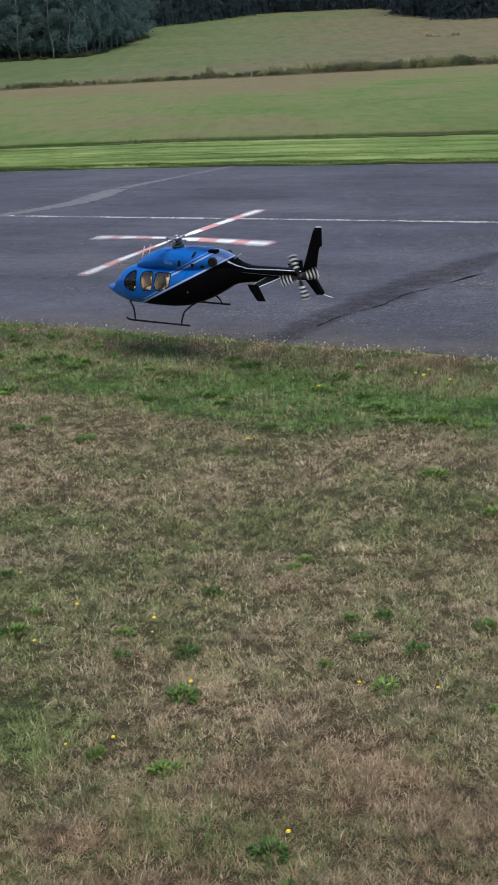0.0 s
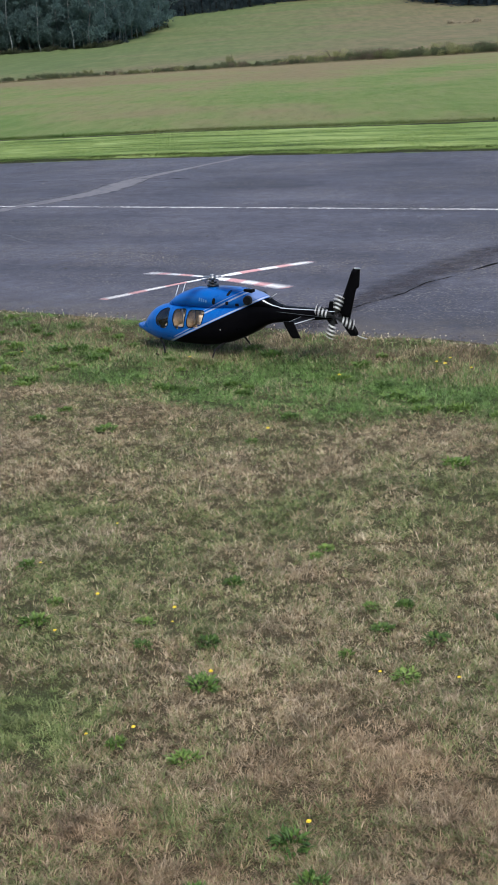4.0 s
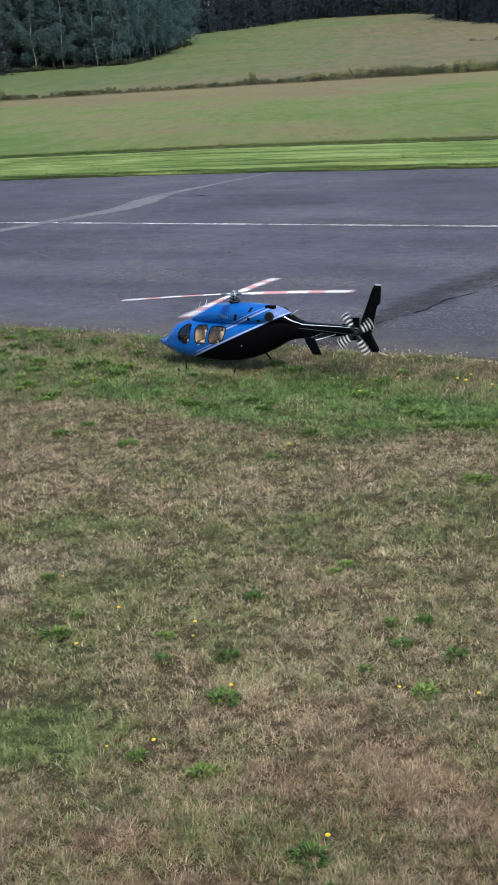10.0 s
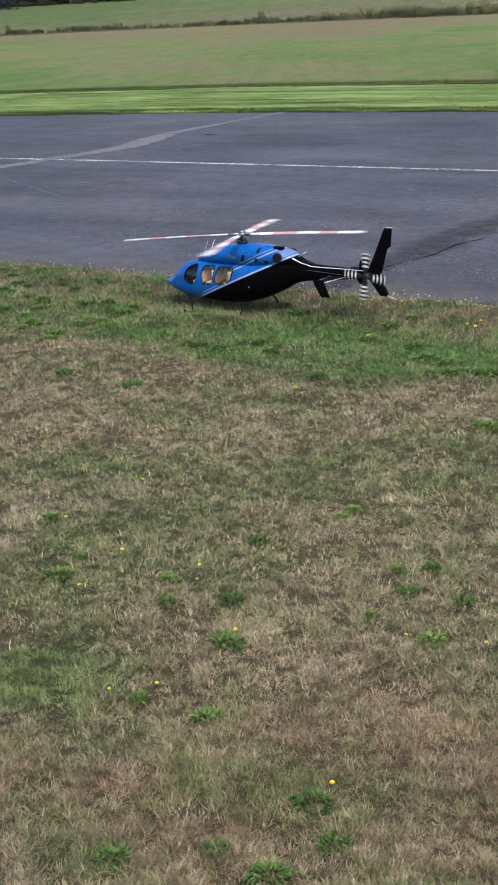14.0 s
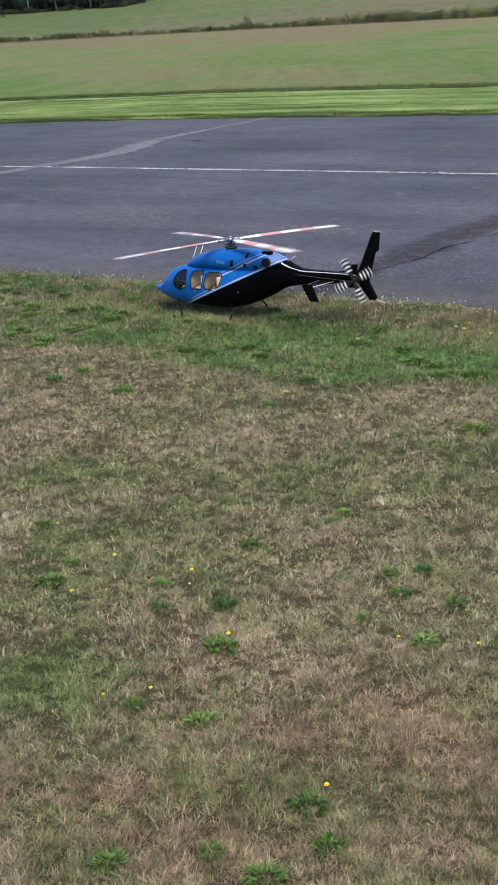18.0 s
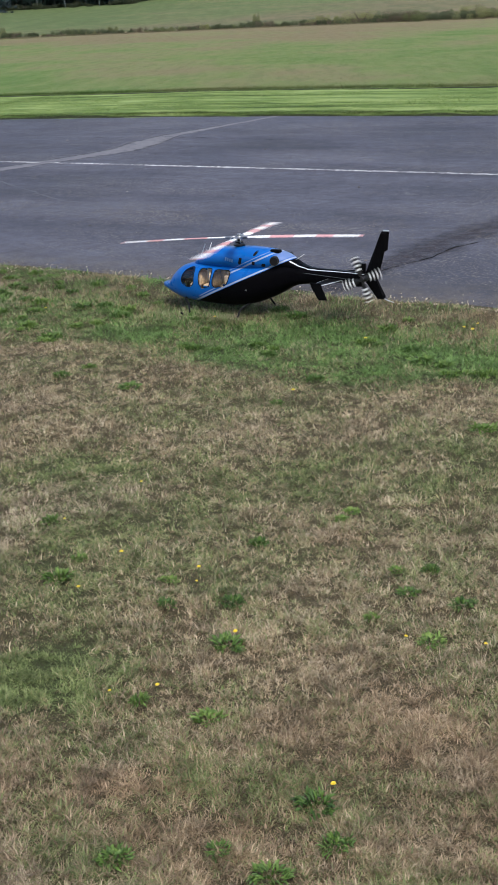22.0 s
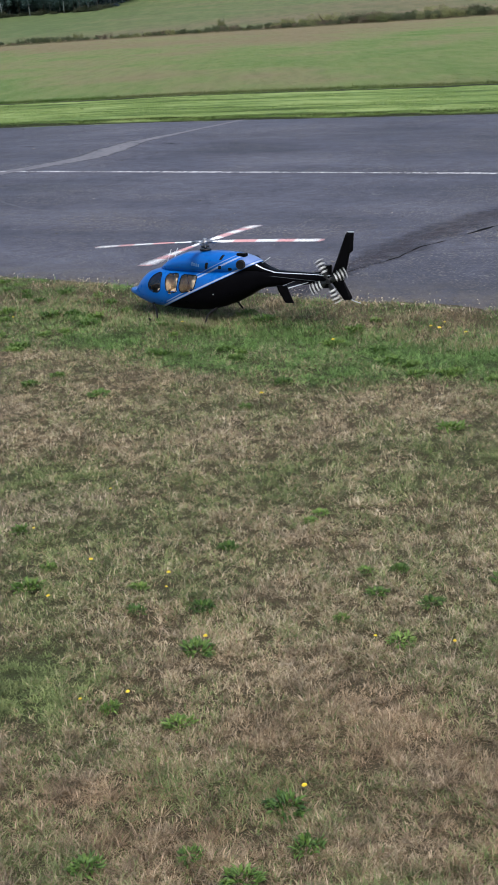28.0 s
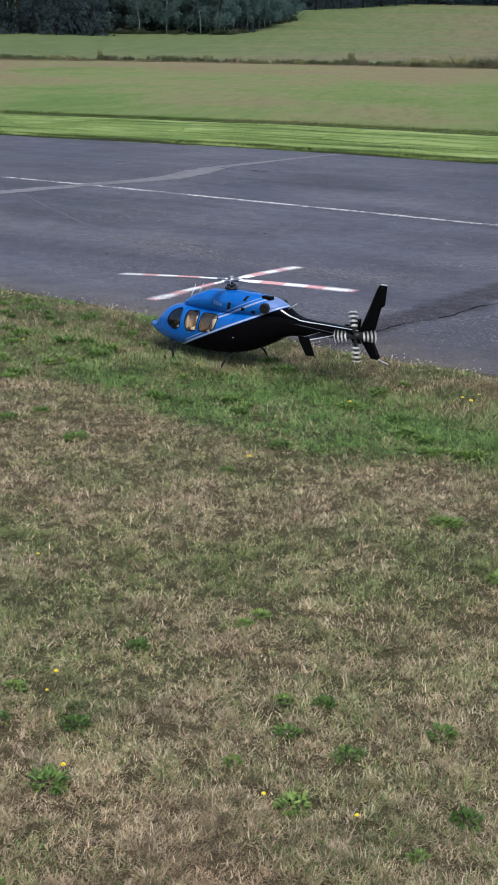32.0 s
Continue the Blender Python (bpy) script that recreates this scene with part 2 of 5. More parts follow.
def ground_material():
    """Soil and thatch under the lawn, mown verge, long field grass, hill pasture."""
    k = Mat("meadow", 0.95, 0, 0.2)
    x, y, z = k.xyz()
    v = k.math("ADD", k.math("MULTIPLY", x, NX), k.math("MULTIPLY", y, NY))
    along = k.stretch(1.0, 1.0, 1.0, 28.8)
    # thatch tone, darkened and speckled for the shade in gaps between blades
    lawn = k.ramp(dryness(k), (0.1, (0.050, 0.072, 0.022)), (0.45, (0.078, 0.074, 0.033)), (0.7, (0.098, 0.078, 0.040)), (0.95, (0.122, 0.095, 0.052)))
    lawn = k.mix(k.ramp(k.noise(230, 3, 0.6), (0.42, 0.9), (0.59, 0.0)), lawn, (0.037, 0.032, 0.019))
    # mown verge: stripes along the runway
    stripe_vec = k.node("Mapping", Vector=along, Scale=(0.30, 3.0, 1.0)).outputs["Vector"]
    st = k.noise(1.0, 8, 0.72, stripe_vec)
    verge = k.ramp(st, (0.38, (0.045, 0.085, 0.018)), (0.44, (0.12, 0.19, 0.048)), (0.52, (0.18, 0.26, 0.075)), (0.60, (0.29, 0.375, 0.135)))
    verge = k.mix(k.math("MULTIPLY", k.noise(22, 4), 0.3), verge, (0.05, 0.08, 0.02))
    # field: lush near the verge, drier further up
    field = field_color(k, v)
    # hill pasture beyond the hedge
    hill_vec = k.stretch(0.05, 0.016, 1.0)
    hn = k.noise(1.0, 7, 0.68, hill_vec)
    side = k.math("SUBTRACT", k.math("MULTIPLY", k.math("ADD", x, 4.0), 0.0075, False), k.math("MULTIPLY", k.math("SUBTRACT", y, 150.0), 0.0012))
    hill = k.ramp(k.math("ADD", hn, side), (0.36, (0.088, 0.128, 0.048)), (0.47, (0.118, 0.142, 0.060)), (0.58, (0.132, 0.129, 0.068)), (0.72, (0.156, 0.134, 0.080)))
    clump = k.noise(1.0, 6, 0.75, k.stretch(0.9, 0.16, 1.0))
    hill = k.mix(k.ramp(clump, (0.40, 0.42), (0.52, 0.0)), hill, (0.07, 0.085, 0.040))
    hill = k.mix(k.ramp(clump, (0.52, 0.0), (0.64, 0.30)), hill, (0.185, 0.172, 0.095))
    step = lambda at, w: k.math("DIVIDE", k.math("SUBTRACT", v, at), w, True)
    wob = k.math("MULTIPLY", k.math("SUBTRACT", k.noise(0.35, 5), 0.5), 1.6)
    c = k.mix(step(12.0, 0.5), lawn, verge)
    v2 = k.math("ADD", v, k.math("MULTIPLY", wob, 0.25))
    c = k.mix(k.math("DIVIDE", k.math("SUBTRACT", v2, 20.5), 0.35, True), c, field)
    yy = k.math("ADD", y, k.math("MULTIPLY", wob, 2.0))
    c = k.mix(k.math("DIVIDE", k.math("SUBTRACT", yy, 93.5), 2.0, True), c, hill)
    # shade below the far turf lip, painted along the runway as a soil tone
    lip = k.math("MULTIPLY", k.math("DIVIDE", k.math("SUBTRACT", v, V_FAR - 0.1), 0.02, True), k.math("SUBTRACT", 1.0, k.math("DIVIDE", k.math("SUBTRACT", v2, V_FAR + 0.04), 0.05, True)))
    c = k.mix(lip, c, (0.026, 0.034, 0.014))
    # shade at the field's edge where the mower turned, painted in as dark turf
    cut = k.math("SUBTRACT", 1.0, k.math("DIVIDE", k.math("ABSOLUTE", k.math("SUBTRACT", k.math("ADD", v, k.math("MULTIPLY", wob, 0.09)), 20.52)), 0.16, True))
    c = k.mix(k.math("MULTIPLY", k.math("MULTIPLY", cut, 2.5, True), k.ramp(k.noise(2.2, 4, 0.6), (0.32, 0.35), (0.42, 1.0))), c, (0.026, 0.034, 0.012))
    k.color(c)
    k.bump(k.math("ADD", k.noise(60, 5, 0.7), k.math("MULTIPLY", k.noise(7, 4), 0.8)), 0.9, 0.02)
    return k.m


def asphalt_material():
    k = Mat("asphalt", 0.88, 0, 0.35)
    along = k.stretch(1.0, 1.0, 1.0, 28.8)
    streak = k.noise(1.0, 6, 0.65, k.node("Mapping", Vector=along, Scale=(0.22, 1.1, 1.0)).outputs["Vector"])
    blot = k.noise(0.55, 5, 0.6)
    f = k.math("ADD", k.math("MULTIPLY", streak, 0.6), k.math("MULTIPLY", blot, 0.4))
    base = k.ramp(f, (0.38, (0.040, 0.045, 0.064)), (0.5, (0.065, 0.070, 0.098)), (0.62, (0.096, 0.101, 0.133)))
    base = k.mix(1.0, base, k.ramp(k.noise(8.0, 6, 0.75), (0.36, 0.74), (0.64, 1.26)), "MULTIPLY")
    # loose stone worn free of the binder, in patches
    chips = k.ramp(k.noise(52, 3, 0.65), (0.54, 0.0), (0.61, 1.0))
    worn = k.ramp(k.noise(1.0, 5, 0.7, k.node("Mapping", Vector=along, Scale=(0.45, 1.3, 1.0)).outputs["Vector"]), (0.44, 0.14), (0.60, 0.85))
    c = k.mix(k.math("MULTIPLY", chips, worn), base, (0.225, 0.21, 0.195))
    x, y, z = k.xyz()
    v = k.math("ADD", k.math("MULTIPLY", x, NX), k.math("MULTIPLY", y, NY))
    near9 = k.math("SUBTRACT", 1.0, k.math("MULTIPLY", k.math("ABSOLUTE", k.math("SUBTRACT", v, 8.85)), 1.9), True)
    c = k.mix(k.math("MULTIPLY", k.math("MULTIPLY", near9, chips), k.ramp(k.noise(1.6, 5, 0.7), (0.46, 0.0), (0.64, 0.8))), c, (0.32, 0.28, 0.22))
    dust = k.math("MULTIPLY", k.math("SUBTRACT", 1.0, k.math("DIVIDE", k.math("SUBTRACT", v, V_NEAR), 0.75, True)), k.ramp(k.noise(5, 6, 0.7), (0.35, 0.0), (0.6, 0.9)))
    c = k.mix(dust, c, (0.135, 0.12, 0.10))
    c = k.mix(k.math("MULTIPLY", k.ramp(k.noise(260, 2), (0.4, 1.0), (0.55, 0.0)), 0.55), c, (0.026, 0.026, 0.028))
    k.color(c)
    k.rough(k.ramp(k.noise(0.8, 4), (0.3, 0.75), (0.7, 0.95)))
    k.bump(k.math("ADD", k.noise(190, 3, 0.6), k.math("MULTIPLY", k.noise(2.2, 4), 0.6)), 0.55, 0.006)
    return k.m


def overlay_material(name, col, lo, hi, scale, under=(0.064, 0.066, 0.082), rough=0.85, ragged=0.0, body=0.0):
    """A worn coat that lets the asphalt show through."""
    k = Mat(name, rough, 0, 0.35)
    along = k.stretch(1.0, 1.0, 1.0, 28.8)
    n = k.math("ADD", k.math("MULTIPLY", k.noise(scale, 5, 0.7, along), 0.7), k.math("MULTIPLY", k.noise(scale * 0.12, 3), 0.3))
    under2 = k.mix(k.noise(120, 3), tuple(c * 0.7 for c in under), tuple(c * 1.5 for c in under))
    coat = k.mix(k.noise(60, 3), tuple(c * 0.8 for c in col), tuple(min(1, c * 1.2) for c in col))
    k.color(k.mix(k.ramp(n, (lo, 0.0), (hi, 1.0)), under2, coat))
    k.bump(k.noise(190, 3), 0.4, 0.004)
    if ragged:
        # thin and broken towards the sides, where the bare asphalt shows
        cover = k.t.nodes.new("ShaderNodeAttribute")
        cover.attribute_name = "cover"
        grain = k.math("ADD", k.math("MULTIPLY", k.noise(9, 6, 0.75, along), 0.9), k.math("MULTIPLY", k.noise(75, 3, 0.7), 0.7))
        show = k.math("MULTIPLY", k.math("ADD", k.math("MULTIPLY", cover.outputs["Fac"], 1.0), k.math("SUBTRACT", k.math("MULTIPLY", grain, 1.6), 1.55 - body)), 1.3, True)
        bare = k.node("BsdfTransparent", Color=(1.0, 1.0, 1.0))
        mx = k.node("MixShader", i0=k.math("MULTIPLY", show, ragged), i1=bare.outputs["BSDF"], i2=k.b.outputs["BSDF"])
        k.t.links.new(mx.outputs["Shader"], k.t.nodes["Material Output"].inputs["Surface"])
    return k.m


def spaced(*runs):
    out = []
    for a, b, s in runs:
        out += list(np.arange(a, b, s))
    return np.array(out + [runs[-1][1]])


M_GROUND, M_ASPHALT = ground_material(), asphalt_material()
M_LINE = overlay_material("line_paint", (0.62, 0.62, 0.62), 0.45, 0.58, 24)
M_PALE = overlay_material("worn_seal", (0.150, 0.150, 0.165), 0.33, 0.52, 14, ragged=1.0, body=0.6)
M_FAINT = overlay_material("faint_seal", (0.096, 0.100, 0.118), 0.36, 0.6, 14, ragged=1.0, body=0.6)
M_TAR = overlay_material("tar_patch", (0.036, 0.031, 0.036), 0.30, 0.62, 11, ragged=0.72)
M_CRACK = plain("crack_fill", (0.005, 0.005, 0.005), 0.95, 0, 0.2, 40, 0, 0.05)


def build_ground():
    us = spaced((-2200, -200, 250), (-200, -40, 16), (-40, -16, 2), (-16, -7, 0.25), (-7, 2, 0.12), (2, 3, 0.25), (3, 30, 3), (30, 200, 17), (200, 2200, 250))
    vs = spaced((-1500, -60, 180), (-60, -3, 6), (-3, 6, 0.12), (6, 7.2, 0.06), (7.2, 16, 0.8), (16, 17.4, 0.05), (17.4, 23, 0.25), (23, 60, 1.5), (60, 130, 5), (130, 420, 10), (420, 3600, 300))
    U, V = np.meshgrid(us, vs, indexing="ij")
    X, Y = uv_to_xy(U, V)
    Z = land(X, Y)
    fine = np.where((U > -17) & (U < 4) & (V > -3) & (V < 24), turf_bump(X, Y), 0.0)
    on = (V > V_NEAR + 0.1) & (V < V_FAR - 0.1)
    Z = Z + np.where(on, -0.03, fine)
    # the turf thickens at the near edge
    Z += 0.012 * np.clip((V - (V_NEAR - 0.7)) / 0.4, 0, 1) * (V < V_NEAR + 0.02)
    verts = np.stack([X, Y, Z], -1).reshape(-1, 3)
    ob = mesh_ob("ground", verts, grid_faces(len(us), len(vs)), M_GROUND, True)
    ob.data.attributes.new("dryness", "FLOAT", "POINT").data.foreach_set("value", turf_dryness(verts[:, 0], verts[:, 1]))
    tagged(ob, "dry mown lawn, bright verge and sloping green pasture up to a low hill", "ground", kind="structure")


def build_runway():
    us = spaced((-420, -40, 20), (-40, -18, 2), (-18, 4, 0.08), (4, 40, 2), (40, 420, 20))
    ts = np.concatenate([[0, 0.01, 0.03, 0.06], np.linspace(0.1, 0.9, 30), [0.94, 0.97, 0.99, 1]])
    near = V_NEAR + edge_wobble(us, 1.3, 0.07)
    far = V_FAR + edge_wobble(us, 8.1, 0.05)
    U, T = np.meshgrid(us, ts, indexing="ij")
    V = near[:, None] * (1 - T) + far[:, None] * T
    X, Y = uv_to_xy(U, V)
    Z = height(X, Y) + 0.002 - 0.02 * (np.minimum(T, 1 - T) < 0.004)
    ob = mesh_ob("runway", np.stack([X, Y, Z], -1).reshape(-1, 3), grid_faces(len(us), len(ts)), M_ASPHALT, True)
    tagged(ob, "worn dark grey asphalt runway with loose stone and faint streaks", "runway", kind="structure")


def strip(name, points, material, lift, label, step=0.08, rag=0.03, seed=1.0):
    """A thin ragged band lying on the runway along points of (u, v, width)."""
    pts = np.array(points, float)
    s = np.r_[0, np.cumsum(np.hypot(*np.diff(pts[:, :2], axis=0).T))]
    n = max(3, int(s[-1] / step))
    q = np.linspace(0, s[-1], n)
    u, v, w = (np.interp(q, s, pts[:, c]) for c in range(3))
    tu, tv = np.gradient(u), np.gradient(v)
    le = np.hypot(tu, tv)
    tu, tv = tu / le, tv / le
    a = np.array([noise.noise((t * 3, seed, 0)) + 0.6 * noise.noise((t * 11, seed, 5)) for t in q]) * rag
    b = np.array([noise.noise((t * 3, seed + 9, 0)) + 0.6 * noise.noise((t * 11, seed + 9, 5)) for t in q]) * rag
    verts = []
    for f in (0, 0.25, 0.5, 0.75, 1):
        o = (f - 0.5) * w + a * (1 - f) + b * f
        x, y = uv_to_xy(u - tv * o, v + tu * o)
        verts.append(np.stack([x, y, height(x, y) + 0.002 + lift], -1))
    ob = mesh_ob(name, np.concatenate(verts), grid_faces(5, n), material, True)
    ob.data.attributes.new("cover", "FLOAT", "POINT").data.foreach_set("value", np.repeat((0.0, 0.65, 1.0, 0.65, 0.0), n))
    return tagged(ob, label, name.replace("_", " "), kind="structure")


def build_markings():
    strip("centre_line", [(-60, V_LINE, 0.075), (-9.9, V_LINE, 0.075)], M_LINE, 0.0026, "worn white painted centre line on the asphalt", 0.05, 0.011, 2.0)
    strip("centre_line", [(-9.8, V_LINE, 0.08), (40, V_LINE, 0.085)], M_LINE, 0.0026, "worn white painted centre line on the asphalt", 0.05, 0.011, 5.0)
    strip("sealed_joint", [(-10.6, 9.6, 0.15), (-10.15, 10.5, 0.33), (-9.95, 11.4, 0.33), (-9.6, 12.75, 0.46), (-9.75, 13.5, 0.52), (-9.9, 14.2, 0.33), (-9.75, 15.2, 0.18), (-9.6, V_FAR - 0.05, 0.15)], M_PALE, 0.0016, "pale worn sealed joint across the runway", 0.08, 0.05, 3.0)
    strip("sealed_joint", [(-7.1, 9.2, 0.02), (-7.7, 9.3, 0.03), (-8.5, 9.75, 0.05), (-9.1, 10.1, 0.05), (-9.9, 10.6, 0.04), (-11.2, 10.9, 0.02)], M_FAINT, 0.0012, "faint curved pale seam on the asphalt", 0.08, 0.04, 4.0)
    strip("sealed_joint", [(-11.3, 12.4, 0.03), (-11.2, 13.4, 0.06), (-10.7, 14.4, 0.04)], M_FAINT, 0.0012, "faint pale seam on the asphalt", 0.08, 0.04, 14.0)
    strip("tar_patch", [(-3.58, V_NEAR + 0.05, 0.34), (-3.55, 7.5, 0.44), (-3.50, 8.2, 0.54), (-3.40, 8.9, 0.60), (-3.22, 9.7, 0.54), (-2.88, 10.6, 0.44), (-2.4, 11.4, 0.24)], M_TAR, 0.0014, "dark tar repair strip across the runway", 0.05, 0.11, 6.0)
    strip("crack", [(-3.50, 7.2, 0.008), (-3.47, 7.57, 0.010), (-3.35, 7.9, 0.012), (-3.33, 8.3, 0.012), (-3.2, 8.6, 0.011), (-3.12, 8.95, 0.012), (-2.9, 9.6, 0.007), (-2.6, 10.2, 0.008)], M_CRACK, 0.0024, "dark open crack along the tar repair", 0.04, 0.03, 7.0)
    strip("crack", [(-12.0, 13.9, 0.006), (-10.0, 14.1, 0.008), (-8.0, 13.9, 0.005)], M_CRACK, 0.0022, "thin dark crack in the asphalt", 0.06, 0.05, 12.0)


build_ground()
build_runway()
build_markings()
# ---- the model helicopter; its parts are drawn in its own space: x forward, y to port, z up ----
HUB, TAIL_HUB = (-0.121, 0.0, 0.468), (-0.973, 0.055, 0.303)
# x, lowest z, highest z, half width
HULL = ((0.448, 0.146, 0.161, 0.010), (0.440, 0.140, 0.166, 0.026), (0.425, 0.136, 0.170, 0.042), (0.40, 0.132, 0.174, 0.058), (0.38, 0.128, 0.178, 0.068),
        (0.355, 0.118, 0.188, 0.080), (0.33, 0.106, 0.228, 0.094), (0.296, 0.094, 0.264, 0.106), (0.26, 0.085, 0.287, 0.118), (0.23, 0.081, 0.297, 0.125),
        (0.195, 0.078, 0.304, 0.129), (0.1, 0.074, 0.312, 0.134), (0.0, 0.071, 0.315, 0.135), (-0.1, 0.074, 0.318, 0.134), (-0.183, 0.083, 0.322, 0.129),
        (-0.264, 0.104, 0.330, 0.119), (-0.344, 0.135, 0.340, 0.102), (-0.424, 0.174, 0.350, 0.082), (-0.491, 0.212, 0.349, 0.064),
        (-0.540, 0.230, 0.341, 0.054), (-0.594, 0.238, 0.334, 0.046), (-0.668, 0.246, 0.331, 0.041), (-0.779, 0.260, 0.331, 0.035), (-0.887, 0.273, 0.330, 0.031),
        (-0.975, 0.282, 0.327, 0.027))
COWL = ((0.20, 0.288, 0.300, 0.012), (0.185, 0.288, 0.314, 0.036), (0.164, 0.288, 0.331, 0.056), (0.12, 0.288, 0.359, 0.076), (0.077, 0.288, 0.380, 0.088),
        (0.034, 0.288, 0.395, 0.096), (-0.008, 0.288, 0.408, 0.101), (-0.13, 0.288, 0.418, 0.104), (-0.21, 0.29, 0.423, 0.102), (-0.317, 0.295, 0.421, 0.095),
        (-0.398, 0.305, 0.411, 0.083), (-0.444, 0.31, 0.401, 0.071), (-0.474, 0.312, 0.390, 0.062), (-0.50, 0.312, 0.373, 0.055), (-0.53, 0.312, 0.356, 0.049),
        (-0.556, 0.312, 0.344, 0.044), (-0.60, 0.312, 0.333, 0.038))


def smooth_table(table, xs):
    t = np.array(sorted(table))
    cols = []
    for c in (1, 2, 3):
        fine = np.linspace(t[0, 0], t[-1, 0], 700)
        y = np.interp(fine, t[:, 0], t[:, c])
        kern = np.hanning(15)
        pad = np.r_[y[0] + (y[0] - y[7:0:-1]), y, y[-1] + (y[-1] - y[-2:-9:-1])]
        cols.append(np.interp(xs, fine, np.convolve(pad, kern / kern.sum(), "valid")))
    return cols


def hull_half_width(x, z, table=HULL, power=2.7):
    (zb,), (zt,), (hw,) = smooth_table(table, np.array([x]))
    r = min(1.0, abs(z - (zb + zt) / 2) / max(1e-4, (zt - zb) / 2))
    return hw * (1 - r ** power) ** (1 / power)


def loft(table, power, x0, x1, nx, nr, skip=None):
    xs = np.linspace(x0, x1, nx)
    zb, zt, hw = smooth_table(table, xs)
    bm = bmesh.new()
    rings = []
    for x, b, t, w in zip(xs, zb, zt, hw):
        ring = []
        for k in range(nr):
            a = 2 * math.pi * k / nr
            c, s = math.cos(a), math.sin(a)
            ring.append(bm.verts.new((x, w * math.copysign(abs(c) ** (2 / power), c), (b + t) / 2 + (t - b) / 2 * math.copysign(abs(s) ** (2 / power), s))))
        rings.append(ring)
    for r0, r1 in zip(rings, rings[1:]):
        for k in range(nr):
            q = (r0[k], r0[(k + 1) % nr], r1[(k + 1) % nr], r1[k])
            mid = sum((p.co for p in q), Vector()) / 4
            if skip is None or not skip(mid):
                bm.faces.new(q)
    for ring in (rings[0], rings[-1]):
        bm.faces.new(ring)
    for f in bm.faces:
        f.smooth = True
    bmesh.ops.recalc_face_normals(bm, faces=bm.faces)
    return bm


def rounded(poly, r=0.012, n=5):
    """A polygon with rounded corners."""
    out = []
    for a, b, c in zip(poly[-1:] + poly[:-1], poly, poly[1:] + poly[:1]):
        b2, da, dc = Vector(b), (Vector(a) - Vector(b)), (Vector(c) - Vector(b))
        p, q = b2 + da.normalized() * min(r, da.length / 2.1), b2 + dc.normalized() * min(r, dc.length / 2.1)
        for k in range(n + 1):
            t = k / n
            out.append(tuple(p * (1 - t) ** 2 + b2 * 2 * t * (1 - t) + q * t * t))
    return out


def inside(poly, x, z):
    hit = False
    for (x0, z0), (x1, z1) in zip(poly, poly[1:] + poly[:1]):
        if (z0 > z) != (z1 > z) and x < (x1 - x0) * (z - z0) / (z1 - z0) + x0:
            hit = not hit
    return hit


WINDOWS = ([(0.228, 0.205), (0.214, 0.249), (0.187, 0.278), (0.150, 0.293), (0.128, 0.284), (0.130, 0.185), (0.196, 0.179)],
           [(0.088, 0.288), (0.006, 0.294), (0.000, 0.262), (0.012, 0.188), (0.082, 0.182), (0.094, 0.238)],
           [(-0.020, 0.291), (-0.126, 0.291), (-0.130, 0.264), (-0.113, 0.211), (-0.022, 0.188), (-0.008, 0.213)])
SHAPES = [rounded(w, 0.02 if n else 0.028) for n, w in enumerate(WINDOWS)]


def tube(bm, path, r, n=8, cap=True):
    """A round bar along a path."""
    rings = []
    for k, p in enumerate(path):
        p = Vector(p)
        d = (Vector(path[min(k + 1, len(path) - 1)]) - Vector(path[max(k - 1, 0)])).normalized()
        a = d.cross(Vector((0, 0, 1)) if abs(d.z) < 0.9 else Vector((1, 0, 0))).normalized()
        b = d.cross(a)
        rad = r[k] if isinstance(r, (list, tuple)) else r
        rings.append([bm.verts.new(p + (a * math.cos(t) + b * math.sin(t)) * rad) for t in (2 * math.pi * j / n for j in range(n))])
    for r0, r1 in zip(rings, rings[1:]):
        for j in range(n):
            bm.faces.new((r0[j], r0[(j + 1) % n], r1[(j + 1) % n], r1[j])).smooth = True
    if cap:
        bm.faces.new(rings[0][::-1])
        bm.faces.new(rings[-1])
    bmesh.ops.recalc_face_normals(bm, faces=bm.faces)
    return bm


def slab(poly, y0, y1, taper=0.35):
    """A plate with the outline poly in x, z, thin at its rim."""
    bm = bmesh.new()
    cx, cz = sum(p[0] for p in poly) / len(poly), sum(p[1] for p in poly) / len(poly)
    mid = (y0 + y1) / 2
    rim = [bm.verts.new((x, mid, z)) for x, z in poly]
    sides = []
    for y in (y0, y1):
        ring = [bm.verts.new((cx + (x - cx) * (1 - taper), y, cz + (z - cz) * (1 - taper * 0.35))) for x, z in poly]
        sides.append(ring)
        for a, b, c, d in zip(rim, rim[1:] + rim[:1], ring[1:] + ring[:1], ring):
            bm.faces.new((a, b, c, d))
        bm.faces.new(ring)
    bmesh.ops.recalc_face_normals(bm, faces=bm.faces)
    return bm


def box(bm, x0, x1, y0, y1, z0, z1, bevel=0.0):
    v = [bm.verts.new((x, y, z)) for x in (x0, x1) for y in (y0, y1) for z in (z0, z1)]
    fs = [bm.faces.new([v[i] for i in q]) for q in ((0, 1, 3, 2), (4, 6, 7, 5), (0, 4, 5, 1), (2, 3, 7, 6), (0, 2, 6, 4), (1, 5, 7, 3))]
    bmesh.ops.recalc_face_normals(bm, faces=fs)
    if bevel:
        bmesh.ops.bevel(bm, geom=list({e for f in fs for e in f.edges}), offset=bevel, segments=2, affect="EDGES", profile=0.5)
    return bm


